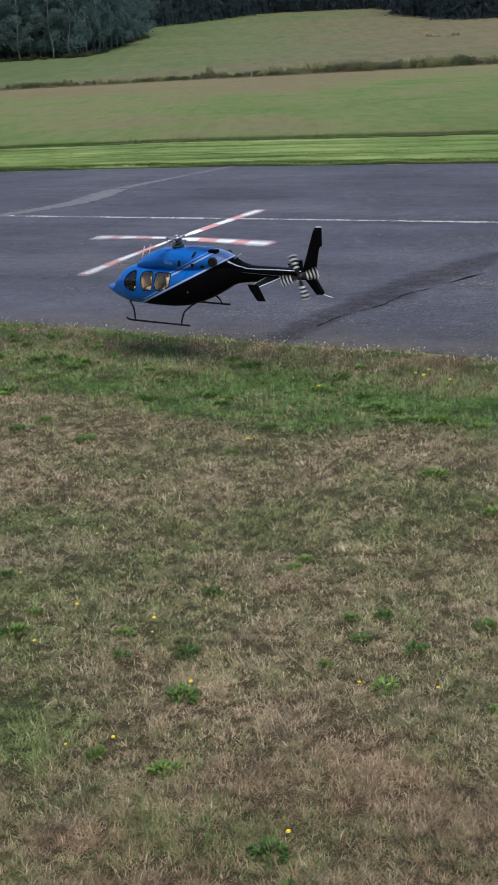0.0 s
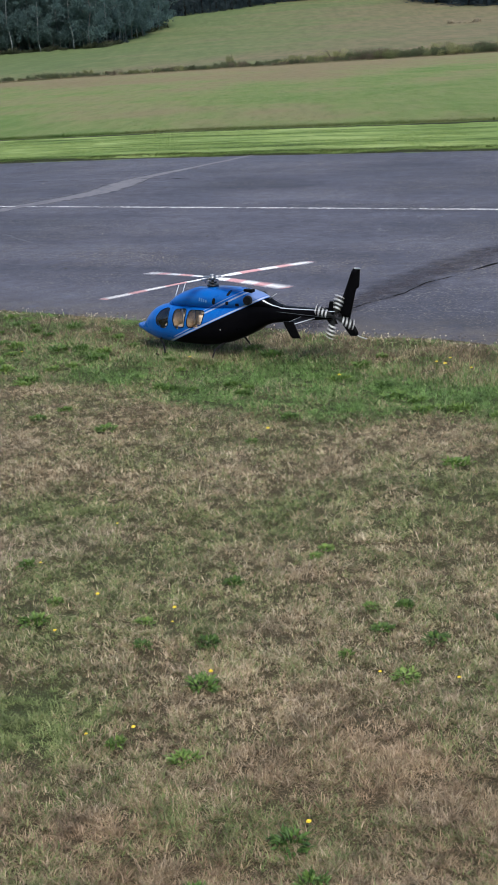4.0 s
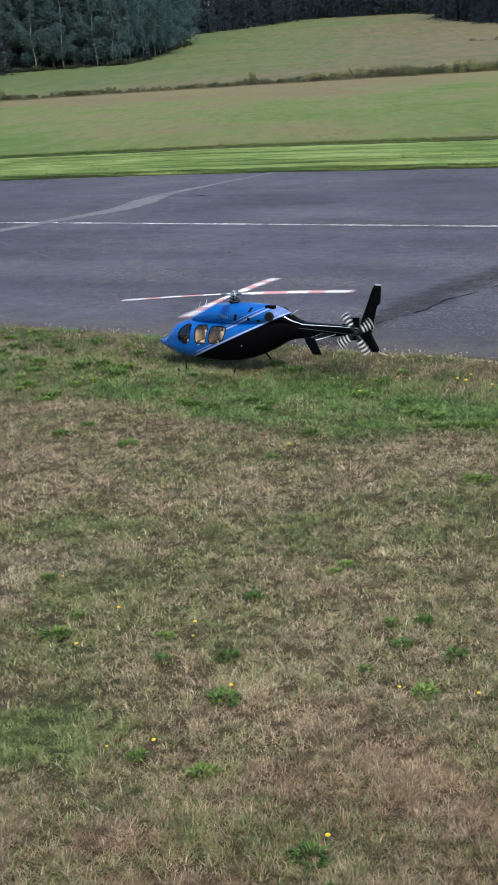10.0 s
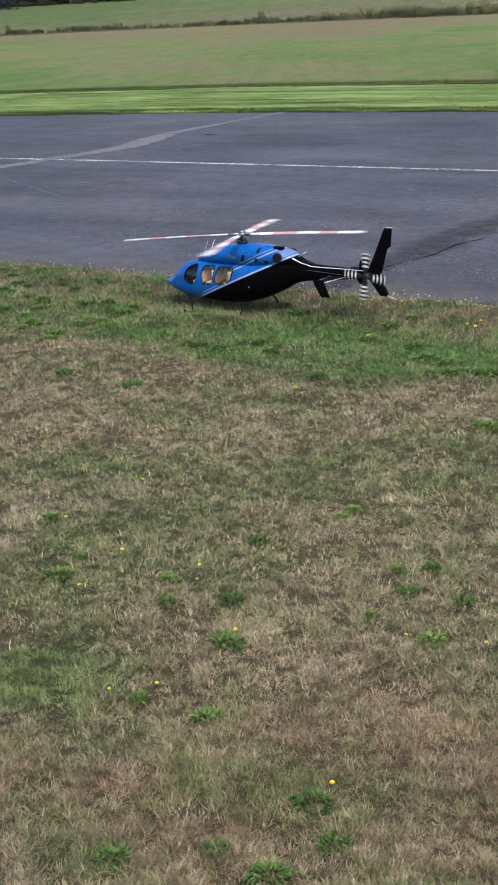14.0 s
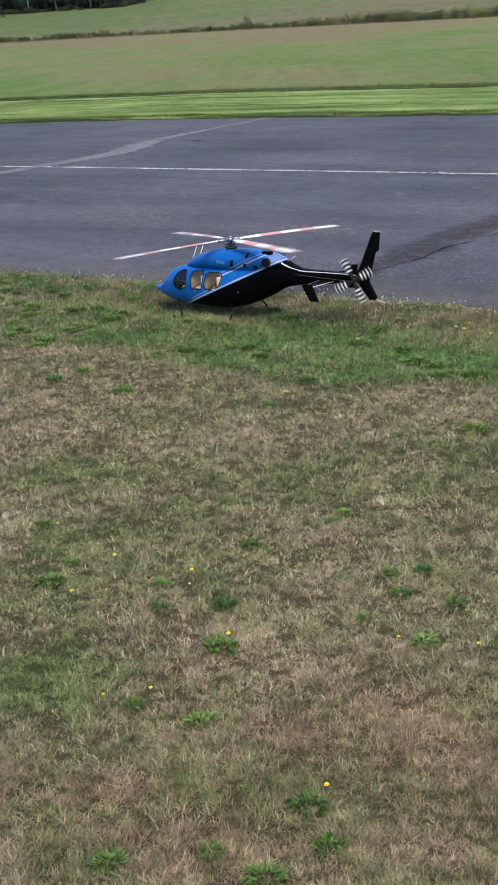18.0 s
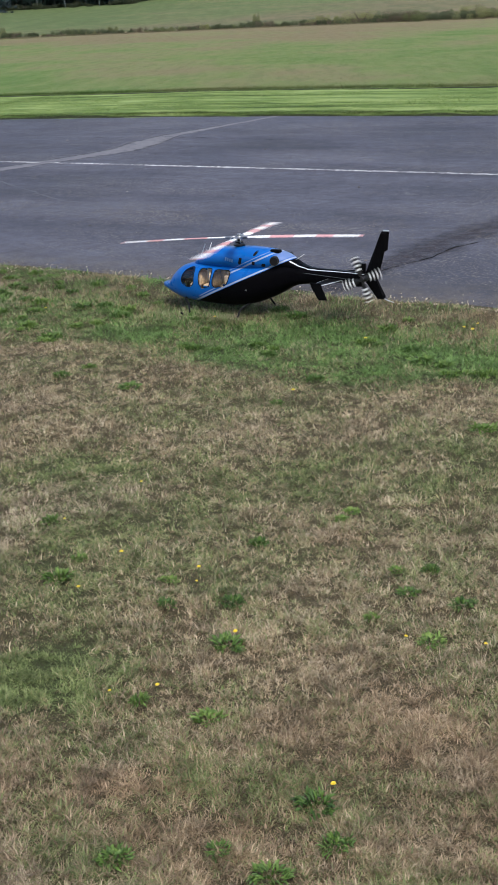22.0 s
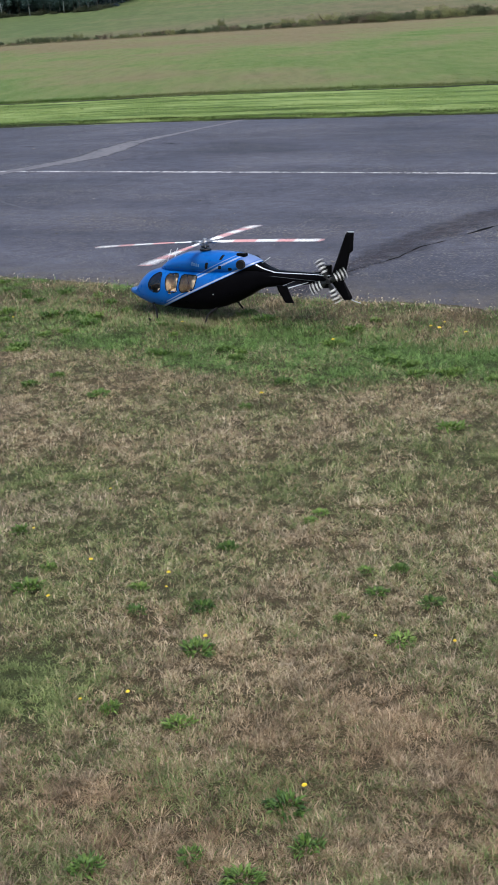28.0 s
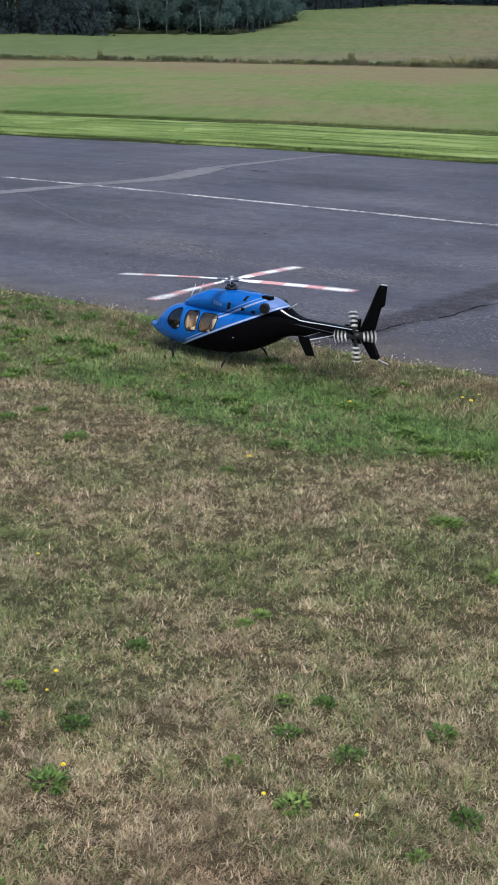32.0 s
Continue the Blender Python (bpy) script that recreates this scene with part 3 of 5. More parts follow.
def disc(bm, c, axis, r, depth, n=20):
    d = Vector(axis).normalized()
    return tube(bm, [Vector(c) - d * depth / 2, Vector(c) + d * depth / 2], r, n)


def hull_paint():
    """Metallic blue over black, split by a rising diagonal with silver pinstripes; a silver line on the boom."""
    k = Mat("hull_paint", 0.32, 0.0, 0.3)
    x, y, z = k.xyz()
    d = k.math("SUBTRACT", z, k.math("SUBTRACT", 0.146, k.math("MULTIPLY", x, 0.45)))
    edge = lambda s, at, w=0.0012: k.math("DIVIDE", k.math("SUBTRACT", s, at), w, True)
    band = lambda s, a, b, w=0.0015: k.math("MULTIPLY", edge(s, a, w), k.math("SUBTRACT", 1.0, edge(s, b, w)))
    blue = k.mix(k.noise(9, 3), (0.0005, 0.080, 0.345), (0.001, 0.106, 0.420))
    blue = k.mix(k.math("MULTIPLY", k.noise(900, 1), 0.25), blue, (0.005, 0.14, 0.48))
    black = k.mix(k.noise(30, 3), (0.0018, 0.0018, 0.0024), (0.0035, 0.0035, 0.0045))
    c = k.mix(edge(d, 0.0), black, blue)
    silver = (0.42, 0.46, 0.52)
    c = k.mix(k.math("MULTIPLY", band(d, 0.003, 0.013), 0.72), c, silver)
    # a short second pinstripe over the chin
    e = k.math("SUBTRACT", d, k.math("ADD", 0.020, k.math("MULTIPLY", k.math("SUBTRACT", 0.08, x), 0.03)))
    chin = k.math("MULTIPLY", edge(x, -0.10, 0.03), k.math("SUBTRACT", 1.0, edge(x, 0.085, 0.02)))
    c = k.mix(k.math("MULTIPLY", k.math("MULTIPLY", band(e, 0.0, 0.006), chin), 0.55), c, silver)
    # twin stripes from the rear window up over the cowling
    aft = k.math("SUBTRACT", 1.0, edge(x, -0.10, 0.02))
    for base, wide, show in ((0.214, 0.010, 0.6), (0.236, 0.004, 0.45)):
        up = k.math("SUBTRACT", z, k.math("SUBTRACT", base, k.math("MULTIPLY", x, 0.465)))
        c = k.mix(k.math("MULTIPLY", k.math("MULTIPLY", band(up, 0.0, wide), aft), show), c, silver)
    # pale highlight on the cowling's rear, mixed into the paint with silver
    rear = k.math("MULTIPLY", k.math("SUBTRACT", 1.0, edge(x, -0.425, 0.03)), edge(d, 0.012, 0.01))
    c = k.mix(k.math("MULTIPLY", rear, 0.30), c, silver)
    boom = k.math("SUBTRACT", z, k.math("ADD", 0.331, k.math("MULTIPLY", x, 0.045)))
    tail = k.math("SUBTRACT", 1.0, edge(x, -0.535, 0.02))
    line = band(boom, -0.0015, 0.0008)
    c = k.mix(tail, c, k.mix(k.math("MULTIPLY", line, k.math("SUBTRACT", 1.0, edge(x, -0.62, 0.04))), black, (0.10, 0.11, 0.12)))
    k.color(c)
    top = k.math("MULTIPLY", edge(d, 0.0), k.math("SUBTRACT", 1.0, tail))
    k.put(k.b.inputs["Specular IOR Level"], k.math("ADD", 0.02, k.math("MULTIPLY", top, 0.10)))
    k.put(k.b.inputs["Coat Weight"], k.math("MULTIPLY", top, 0.55))
    k.b.inputs["Coat Roughness"].default_value = 0.07
    k.rough(k.ramp(k.noise(14, 4), (0.3, 0.26), (0.7, 0.38)))
    return k.m


def glass_material():
    k = Mat("canopy_glass", 0.05, 0, 0.5)
    k.color((0.55, 0.56, 0.55))
    tr = k.node("BsdfTransparent", Color=(0.97, 0.97, 0.96))
    fr = k.node("Fresnel", IOR=1.5)
    gl = k.node("BsdfGlossy", Color=(1.0, 1.0, 1.0), Roughness=0.04)
    mx = k.node("MixShader", i0=k.math("ADD", fr.outputs["Fac"], 0.02), i1=tr.outputs["BSDF"], i2=gl.outputs["BSDF"])
    k.t.links.new(mx.outputs["Shader"], k.t.nodes["Material Output"].inputs["Surface"])
    return k.m


def banded_material(name, axis, bands, a, b, rough=0.4):
    """Two colours in bands along an axis; bands: rising places at which the colour changes."""
    k = Mat(name, rough)
    s = k.xyz()[axis]
    f = 0.0
    for n, at in enumerate(bands):
        st = k.math("DIVIDE", k.math("SUBTRACT", s, at), 0.002, True)
        f = st if n == 0 else k.math("ADD" if n % 2 == 0 else "SUBTRACT", f, st)
    n2 = k.noise(18, 4)
    k.color(k.mix(f, k.mix(n2, tuple(c * 0.9 for c in a), a), k.mix(n2, tuple(c * 0.85 for c in b), b)))
    return k.m


M_HULL = hull_paint()
M_GLASS = glass_material()
M_BLACK = plain("black_paint", (0.0028, 0.0028, 0.0034), 0.42, 0, 0.2, 60, 0, 0.05)
M_RUBBER = plain("black_rubber", (0.006, 0.006, 0.007), 0.6, 0, 0.2, 80, 0, 0.15)
M_SILVER = plain("silver_paint", (0.46, 0.49, 0.53), 0.35, 0.2, 0.08, 50)
M_STEEL = plain("machined_steel", (0.32, 0.33, 0.35), 0.35, 0.85, 0.2, 120)
M_DARK = plain("dark_metal", (0.03, 0.03, 0.033), 0.45, 0.6, 0.3, 90)
M_LETTER = plain("pale_lettering", (0.09, 0.21, 0.43), 0.4, 0, 0.1, 50)
M_SEAT = plain("tan_leather", (0.84, 0.63, 0.42), 0.6, 0, 0.22, 60, 0.2)
M_CABIN = plain("cabin_trim", (0.50, 0.42, 0.33), 0.8, 0, 0.2, 40)
M_WHITE = plain("white_paint", (0.62, 0.64, 0.66), 0.4, 0, 0.06, 50)
M_BLADE = banded_material("blade_paint", 0, (0.189, 0.332, 0.462, 0.565, 0.712), (0.80, 0.80, 0.79), (0.66, 0.33, 0.32), 0.35)
M_TAILBLADE = banded_material("tail_blade_paint", 2, (0.0, 0.050, 0.061, 0.073, 0.084, 0.096, 0.107, 0.119), (0.80, 0.80, 0.79), (0.012, 0.012, 0.013), 0.4)


def pane_mesh(shape, side, lift):
    """The window outline laid on the hull's side."""
    bm = bmesh.new()
    cx, cz = sum(p[0] for p in shape) / len(shape), sum(p[1] for p in shape) / len(shape)
    rings = []
    for f in (1.0, 0.66, 0.33):
        rings.append([bm.verts.new((cx + (x - cx) * f, side * (hull_half_width(cx + (x - cx) * f, cz + (z - cz) * f) + lift), cz + (z - cz) * f)) for x, z in shape])
    mid = bm.verts.new((cx, side * (hull_half_width(cx, cz) + lift), cz))
    n = len(shape)
    for r0, r1 in zip(rings, rings[1:]):
        for j in range(n):
            bm.faces.new((r0[j], r0[(j + 1) % n], r1[(j + 1) % n], r1[j])).smooth = True
    for j in range(n):
        bm.faces.new((rings[-1][j], rings[-1][(j + 1) % n], mid)).smooth = True
    bmesh.ops.recalc_face_normals(bm, faces=bm.faces)
    return bm


def blade_mesh():
    """Main rotor blade along +x: root cuff, thin section, swept tip, slight droop."""
    bm = bmesh.new()
    rings = []
    for x, c, th, z in ((0.055, 0.010, 0.006, 0), (0.09, 0.014, 0.006, 0), (0.12, 0.028, 0.005, 0), (0.2, 0.029, 0.005, 0.0), (0.4, 0.029, 0.0045, -0.003), (0.6, 0.029, 0.004, -0.008), (0.68, 0.029, 0.0035, -0.010), (0.722, 0.021, 0.003, -0.011), (0.737, 0.010, 0.002, -0.0115)):
        tw = radians(5 - 4 * x)
        ring = []
        for y, zz in ((c, 0), (c * 0.55, th), (-c * 0.2, th * 0.8), (-c, 0), (-c * 0.2, -th * 0.4), (c * 0.55, -th * 0.6)):
            yy = y - 0.006
            ring.append(bm.verts.new((x, yy * math.cos(tw) - zz * math.sin(tw), z + zz * math.cos(tw) + yy * math.sin(tw))))
        rings.append(ring)
    for r0, r1 in zip(rings, rings[1:]):
        for j in range(6):
            bm.faces.new((r0[j], r0[(j + 1) % 6], r1[(j + 1) % 6], r1[j]))
    bm.faces.new(rings[0])
    bm.faces.new(rings[-1])
    bmesh.ops.recalc_face_normals(bm, faces=bm.faces)
    return bm


def tail_blade_mesh():
    bm = bmesh.new()
    rings = []
    for z, c in ((0.018, 0.007), (0.034, 0.014), (0.06, 0.0165), (0.118, 0.0165), (0.128, 0.011)):
        rings.append([bm.verts.new((x, y, z)) for x, y in ((c, 0), (0, 0.0022), (-c, 0), (0, -0.0022))])
    for r0, r1 in zip(rings, rings[1:]):
        for j in range(4):
            bm.faces.new((r0[j], r0[(j + 1) % 4], r1[(j + 1) % 4], r1[j]))
    bm.faces.new(rings[0])
    bm.faces.new(rings[-1])
    bmesh.ops.recalc_face_normals(bm, faces=bm.faces)
    return bm


def build_helicopter():
    heli = new("model_helicopter")
    heli.rotation_mode = "QUATERNION"
    tagged(heli, "large blue and black radio-controlled model helicopter with four banded rotor blades", "model helicopter")

    def cut(p):
        return abs(p.y) > 0.05 and p.x < 0.24 and p.x > -0.145 and any(inside(s, p.x, p.z) for s in SHAPES)

    hull = part("fuselage", loft(HULL, 2.7, 0.448, -0.975, 250, 84, cut), M_HULL, heli, "glossy metallic blue cabin over a black belly and tail boom")
    cowl = part("engine_cowling", loft(COWL, 2.4, 0.20, -0.60, 110, 52), M_HULL, heli, "rounded blue engine cowling with silver pinstripes")
    # pale highlight from the exhaust down the boom's top, added as a silver strip
    for side in (1, -1):
        xs = np.linspace(-0.498, -0.965, 70)
        cz, hz = smooth_table(COWL, np.maximum(xs, -0.60)), smooth_table(HULL, xs)
        lid = lambda t, k, p, y: (t[0][k] + t[1][k]) / 2 + (t[1][k] - t[0][k]) / 2 * (1 - (y / t[2][k]) ** p) ** (1 / p) if y < t[2][k] else 0.0
        bm = bmesh.new()
        rows = []
        for k, x in enumerate(xs):
            w = max(cz[2][k], hz[2][k]) if x > -0.58 else hz[2][k]
            row = []
            for f in (0.66, 0.70, 0.75, 0.79):
                z = max(lid(hz, k, 2.7, w * f), lid(cz, k, 2.4, w * f) if x > -0.60 else 0.0)
                row.append(bm.verts.new((x, side * (w * f + 0.001), z + 0.0018)))
            rows.append(row)
        for r0, r1 in zip(rows, rows[1:]):
            for j in range(3):
                bm.faces.new((r0[j], r0[j + 1], r1[j + 1], r1[j])).smooth = True
        bmesh.ops.recalc_face_normals(bm, faces=bm.faces)
        part("boom_stripe", bm, M_SILVER, heli, "gloss highlight along the top of the black tail boom, laid on as a strip")
    for side in (1, -1):
        for name, shape in zip(("cockpit_window", "door_window", "cabin_window"), SHAPES):
            pane = part(name, pane_mesh(shape, side, -0.0015), M_GLASS, heli, "clear window pane, tan seats behind it")
            pane.visible_shadow = False
            bm = bmesh.new()
            tube(bm, [(x, side * (hull_half_width(x, z) + 0.0005), z) for x, z in shape + shape[:1]], 0.0024, 6, False)
            part("window_frame", bm, M_RUBBER, pane)
    # cabin fittings
    part("cabin_floor", box(bmesh.new(), -0.12, 0.22, -0.085, 0.085, 0.112, 0.125), M_CABIN, heli)
    part("cabin_bulkhead", box(bmesh.new(), -0.150, -0.135, -0.088, 0.088, 0.135, 0.295), M_SEAT, heli)
    part("cabin_ceiling", box(bmesh.new(), -0.12, 0.16, -0.055, 0.055, 0.294, 0.299), M_SEAT, heli)
    part("instrument_panel", box(bmesh.new(), 0.235, 0.262, -0.060, 0.060, 0.125, 0.200, 0.01), M_DARK, heli)
    for x, lean in ((0.125, 0.012), (0.030, 0.012), (-0.085, 0.012)):
        for y in (-0.062, 0.062):
            bm = bmesh.new()
            box(bm, x - 0.01, x + 0.052, y - 0.046, y + 0.046, 0.125, 0.196, 0.012)
            box(bm, x - lean - 0.014, x - lean + 0.020, y - 0.046, y + 0.046, 0.18, 0.264, 0.012)
            box(bm, x - lean - 0.012, x - lean + 0.014, y - 0.024, y + 0.024, 0.264, 0.286, 0.008)
            part("seat", bm, M_SEAT, heli, "tan leather cabin seat")
    # landing gear
    for s in (1, -1):
        bm = bmesh.new()
        tube(bm, [(0.178, s * 0.2, 0.034), (0.165, s * 0.2, 0.026), (0.14, s * 0.2, 0.022), (0.0, s * 0.2, 0.021), (-0.288, s * 0.2, 0.020)], 0.006)
        part("skid", bm, M_RUBBER, heli, "thin black landing skid")
    for foot, knee, top in ((0.116, 0.150, 0.208), (-0.229, -0.226, -0.240)):
        side = [(foot, 0.2, 0.022), (foot * 0.9 + knee * 0.1, 0.192, 0.045), (knee, 0.158, 0.083), (top, 0.115, 0.103), (top, 0.06, 0.108)]
        bm = bmesh.new()
        tube(bm, [(x, -y, z) for x, y, z in side] + side[::-1], 0.0055)
        part("cross_tube", bm, M_RUBBER, heli)
    # tail
    fin = part("tail_fin", slab([(-0.945, 0.290), (-0.962, 0.330), (-1.066, 0.566), (-1.107, 0.568), (-1.099, 0.466), (-1.079, 0.452), (-1.036, 0.290)], -0.011, 0.009), M_BLACK, heli, "swept black tail fin")
    part("lower_fin", slab([(-0.950, 0.296), (-1.036, 0.296), (-1.058, 0.262), (-1.086, 0.214), (-1.084, 0.193), (-1.036, 0.190)], -0.010, 0.008), M_BLACK, heli)
    part("fin_cap", box(bmesh.new(), -1.106, -1.070, -0.006, 0.004, 0.563, 0.570, 0.002), M_SILVER, fin)
    bm = bmesh.new()
    tube(bm, [(-1.072, 0, 0.200), (-1.10, 0, 0.190), (-1.138, 0, 0.182)], 0.0025, 6)
    part("tail_skid", bm, M_SILVER, heli)
    part("gearbox_cover", slab([(-0.900, 0.322), (-0.914, 0.379), (-0.962, 0.381), (-0.962, 0.322)], -0.014, 0.014, 0.15), M_BLACK, heli)
    bm = bmesh.new()
    disc(bm, (TAIL_HUB[0], 0.03, TAIL_HUB[2]), (0, 1, 0), 0.016, 0.05)
    part("tail_gearbox", bm, M_DARK, heli)
    for s in (1, -1):
        bm = bmesh.new()
        w = [(-0.745, 0.032), (-0.825, 0.032), (-0.800, 0.20), (-0.752, 0.20)]
        lo = [bm.verts.new((x, s * y, 0.278)) for x, y in w]
        hi = [bm.verts.new((x, s * y, 0.285)) for x, y in w]
        bm.faces.new(lo), bm.faces.new(hi)
        for a in range(4):
            bm.faces.new((lo[a], lo[(a + 1) % 4], hi[(a + 1) % 4], hi[a]))
        bmesh.ops.recalc_face_normals(bm, faces=bm.faces)
        st = part("stabiliser", bm, M_BLACK, heli, "black horizontal stabiliser with a silver leading edge")
        bm = bmesh.new()
        tube(bm, [(-0.742, s * 0.032, 0.2815), (-0.749, s * 0.20, 0.2815)], 0.0035, 6)
        part("leading_edge", bm, M_SILVER, st)
        bm = bmesh.new()
        tube(bm, [(-0.828, s * 0.032, 0.2815), (-0.803, s * 0.20, 0.2815)], 0.0028, 6)
        part("trailing_edge", bm, M_SILVER, st)
        part("end_plate", slab([(-0.728, 0.292), (-0.798, 0.294), (-0.806, 0.276), (-0.840, 0.203), (-0.786, 0.199), (-0.740, 0.262)], s * 0.198, s * 0.206, 0.1), M_BLACK, st, "black swept end plate")
    # cowling details
    for s in (1, -1):
        cw = lambda x, z: s * hull_half_width(x, z, COWL, 2.4)
        bm = bmesh.new()
        disc(bm, (-0.416, cw(-0.40, 0.366) - s * 0.006, 0.366), (-0.40, s, 0.05), 0.027, 0.03)
        ex = part("exhaust", bm, M_DARK, heli, "dark round engine exhaust outlet")
        # flat black disc in place of the dark hollow of the outlet
        bm = bmesh.new()
        disc(bm, (-0.419, cw(-0.40, 0.366) + s * 0.0065, 0.366), (-0.40, s, 0.05), 0.0215, 0.012, 18)
        part("turbine_core", bm, M_RUBBER, ex, "black disc standing for the dark inside of the exhaust bore")
        for x, z, a, b in ((-0.194, 0.351, 0.010, 0.019), (-0.283, 0.345, 0.010, 0.010), (-0.347, 0.337, 0.012, 0.009), (-0.290, 0.400, 0.009, 0.013)):
            bm = bmesh.new()
            sq = lambda q: math.copysign(abs(q) ** 0.45, q)
            ring = [(x + a * sq(math.cos(t)) - 0.25 * b * sq(math.sin(t)), z + b * sq(math.sin(t))) for t in (2 * math.pi * j / 20 for j in range(20))]
            vs = [bm.verts.new((px, s * (hull_half_width(px, pz, COWL, 2.4) + 0.0018), pz)) for px, pz in ring]
            c = bm.verts.new((x, s * (hull_half_width(x, z, COWL, 2.4) + 0.0022), z))
            for p, q in zip(vs, vs[1:] + vs[:1]):
                bm.faces.new((p, q, c))
            bmesh.ops.recalc_face_normals(bm, faces=bm.faces)
            part("air_intake", bm, M_RUBBER, cowl, "black recessed air intake")
        # unreadable lettering, as bars
        for j in range(4):
            x = -0.088 - j * 0.015
            bm = bmesh.new()
            q = [(x, 0.347 - 0.002 * j), (x - 0.010, 0.347 - 0.002 * j), (x - 0.013, 0.367 - 0.003 * j), (x - 0.003, 0.367 - 0.003 * j)]
            bm.faces.new([bm.verts.new((px, s * (hull_half_width(px, pz, COWL, 2.4) + 0.002), pz)) for px, pz in q])
            part("lettering_bar", bm, M_LETTER, cowl)
    part("scoop", box(bmesh.new(), -0.425, -0.366, 0.010, 0.046, 0.402, 0.422, 0.006), M_BLACK, heli, "black top air scoop")
    bm = bmesh.new()
    tube(bm, [(-0.508, 0, 0.364), (-0.566, 0, 0.402)], [0.003, 0.0015], 6)
    part("whip_antenna", bm, M_WHITE, heli)
    for y, x in ((0.03, 0.142), (-0.02, 0.132)):
        bm = bmesh.new()
        tube(bm, [(x, y, 0.335), (x - 0.012, y, 0.365), (x - 0.036, y, 0.419)], [0.005, 0.0034, 0.0018], 6)
        part("antenna", bm, M_WHITE, heli)
    bm = bmesh.new()
    disc(bm, (-0.243, hull_half_width(-0.243, 0.191), 0.191), (0, 1, 0.1), 0.004, 0.006, 12)
    part("fuel_cap", bm, M_STEEL, heli)
    bm = bmesh.new()
    tube(bm, [(0.44, 0, 0.151), (0.472, 0, 0.149)], 0.0016, 6)
    part("pitot_probe", bm, M_STEEL, heli)
    # rotor head
    bm = bmesh.new()
    tube(bm, [(-0.121, 0, 0.40), (-0.121, 0, 0.47)], 0.008, 12)
    disc(bm, (-0.121, 0, 0.425), (0, 0, 1), 0.034, 0.010)
    disc(bm, (-0.121, 0, 0.442), (0, 0, 1), 0.024, 0.008)
    part("mast", bm, M_DARK, heli, "dark metal rotor mast and swashplate")
    bm = bmesh.new()
    disc(bm, (0, 0, 0), (0, 0, 1), 0.022, 0.018)
    disc(bm, (0, 0, 0.012), (0, 0, 1), 0.012, 0.016)
    for k in range(4):
        a = k * math.pi / 2
        d = Vector((math.cos(a), math.sin(a), 0))
        n = Vector((-d.y, d.x, 0))
        tube(bm, [d * 0.015, d * 0.05, d * 0.085], [0.010, 0.009, 0.007], 8)
        tube(bm, [d * 0.045 + n * 0.02, d * 0.045 + n * 0.022 + Vector((0, 0, -0.03))], 0.0022, 6)
        tube(bm, [d * 0.045, d * 0.045 + n * 0.024], 0.003, 6)
    rotor = part("main_rotor", bm, M_STEEL, heli, "grey metal four-bladed rotor head")
    rotor.location = HUB
    blade = blade_mesh()
    me = bpy.data.meshes.new("blade")
    blade.to_mesh(me)
    blade.free()
    me.materials.append(M_BLADE)
    for k in range(4):
        b = new("blade", me)
        b.parent = rotor
        b.matrix_local = pose(0, 0, 0, 0, 0, 90 * k)
        b["label"] = "white rotor blade with two red bands"
    bm = bmesh.new()
    disc(bm, (0, 0, 0), (0, 1, 0), 0.013, 0.022)
    for k in range(4):
        a = k * math.pi / 2
        tube(bm, [(0, 0, 0), (0.026 * math.cos(a), 0, 0.026 * math.sin(a))], 0.005, 6)
    tail = part("tail_rotor", bm, M_DARK, heli, "small four-bladed tail rotor")
    tail.location = TAIL_HUB
    tb = tail_blade_mesh()
    me = bpy.data.meshes.new("tail_blade")
    tb.to_mesh(me)
    tb.free()
    me.materials.append(M_TAILBLADE)
    for k in range(4):
        b = new("tail_blade", me)
        b.parent = tail
        b.matrix_local = pose(0, 0.004, 0, 0, 90 * k, 0)
        b["label"] = "black and white striped tail blade"
    return heli, rotor, tail


helicopter, main_rotor, tail_rotor = build_helicopter()


def spin_rows(phases, step, place):
    """Rows for a four-bladed rotor, one each frame, turning about step degrees a frame and passing the given phases (seconds: degrees, modulo 90)."""
    marks = sorted(phases.items())
    turn = [marks[0][1]]
    for (t0, a0), (t1, a1) in zip(marks, marks[1:]):
        n = frame(t1) - frame(t0)
        want = (a1 - turn[-1]) % 90
        full = want + 90 * round((n * step - want) / 90)
        base = turn[-1]
        turn += [base + full * k / n for k in range(1, n + 1)]
    return [(k / FPS, place(a)) for k, a in enumerate(turn)]


TAIL_PHASES = {0: 14, 1: 27, 2: 42, 3: 5, 6: 28, 7: 20, 8: 12, 9: 85, 10: 33, 11: 30, 12: 5, 13: 34, 14: 86, 17: 0, 18: 29, 19: 13, 20: 2, 21: 49, 22: 22,
               23: 30, 24: 45, 25: 17, 28: 27, 29: 80, 30: 45, 31: 40, 32: 9}
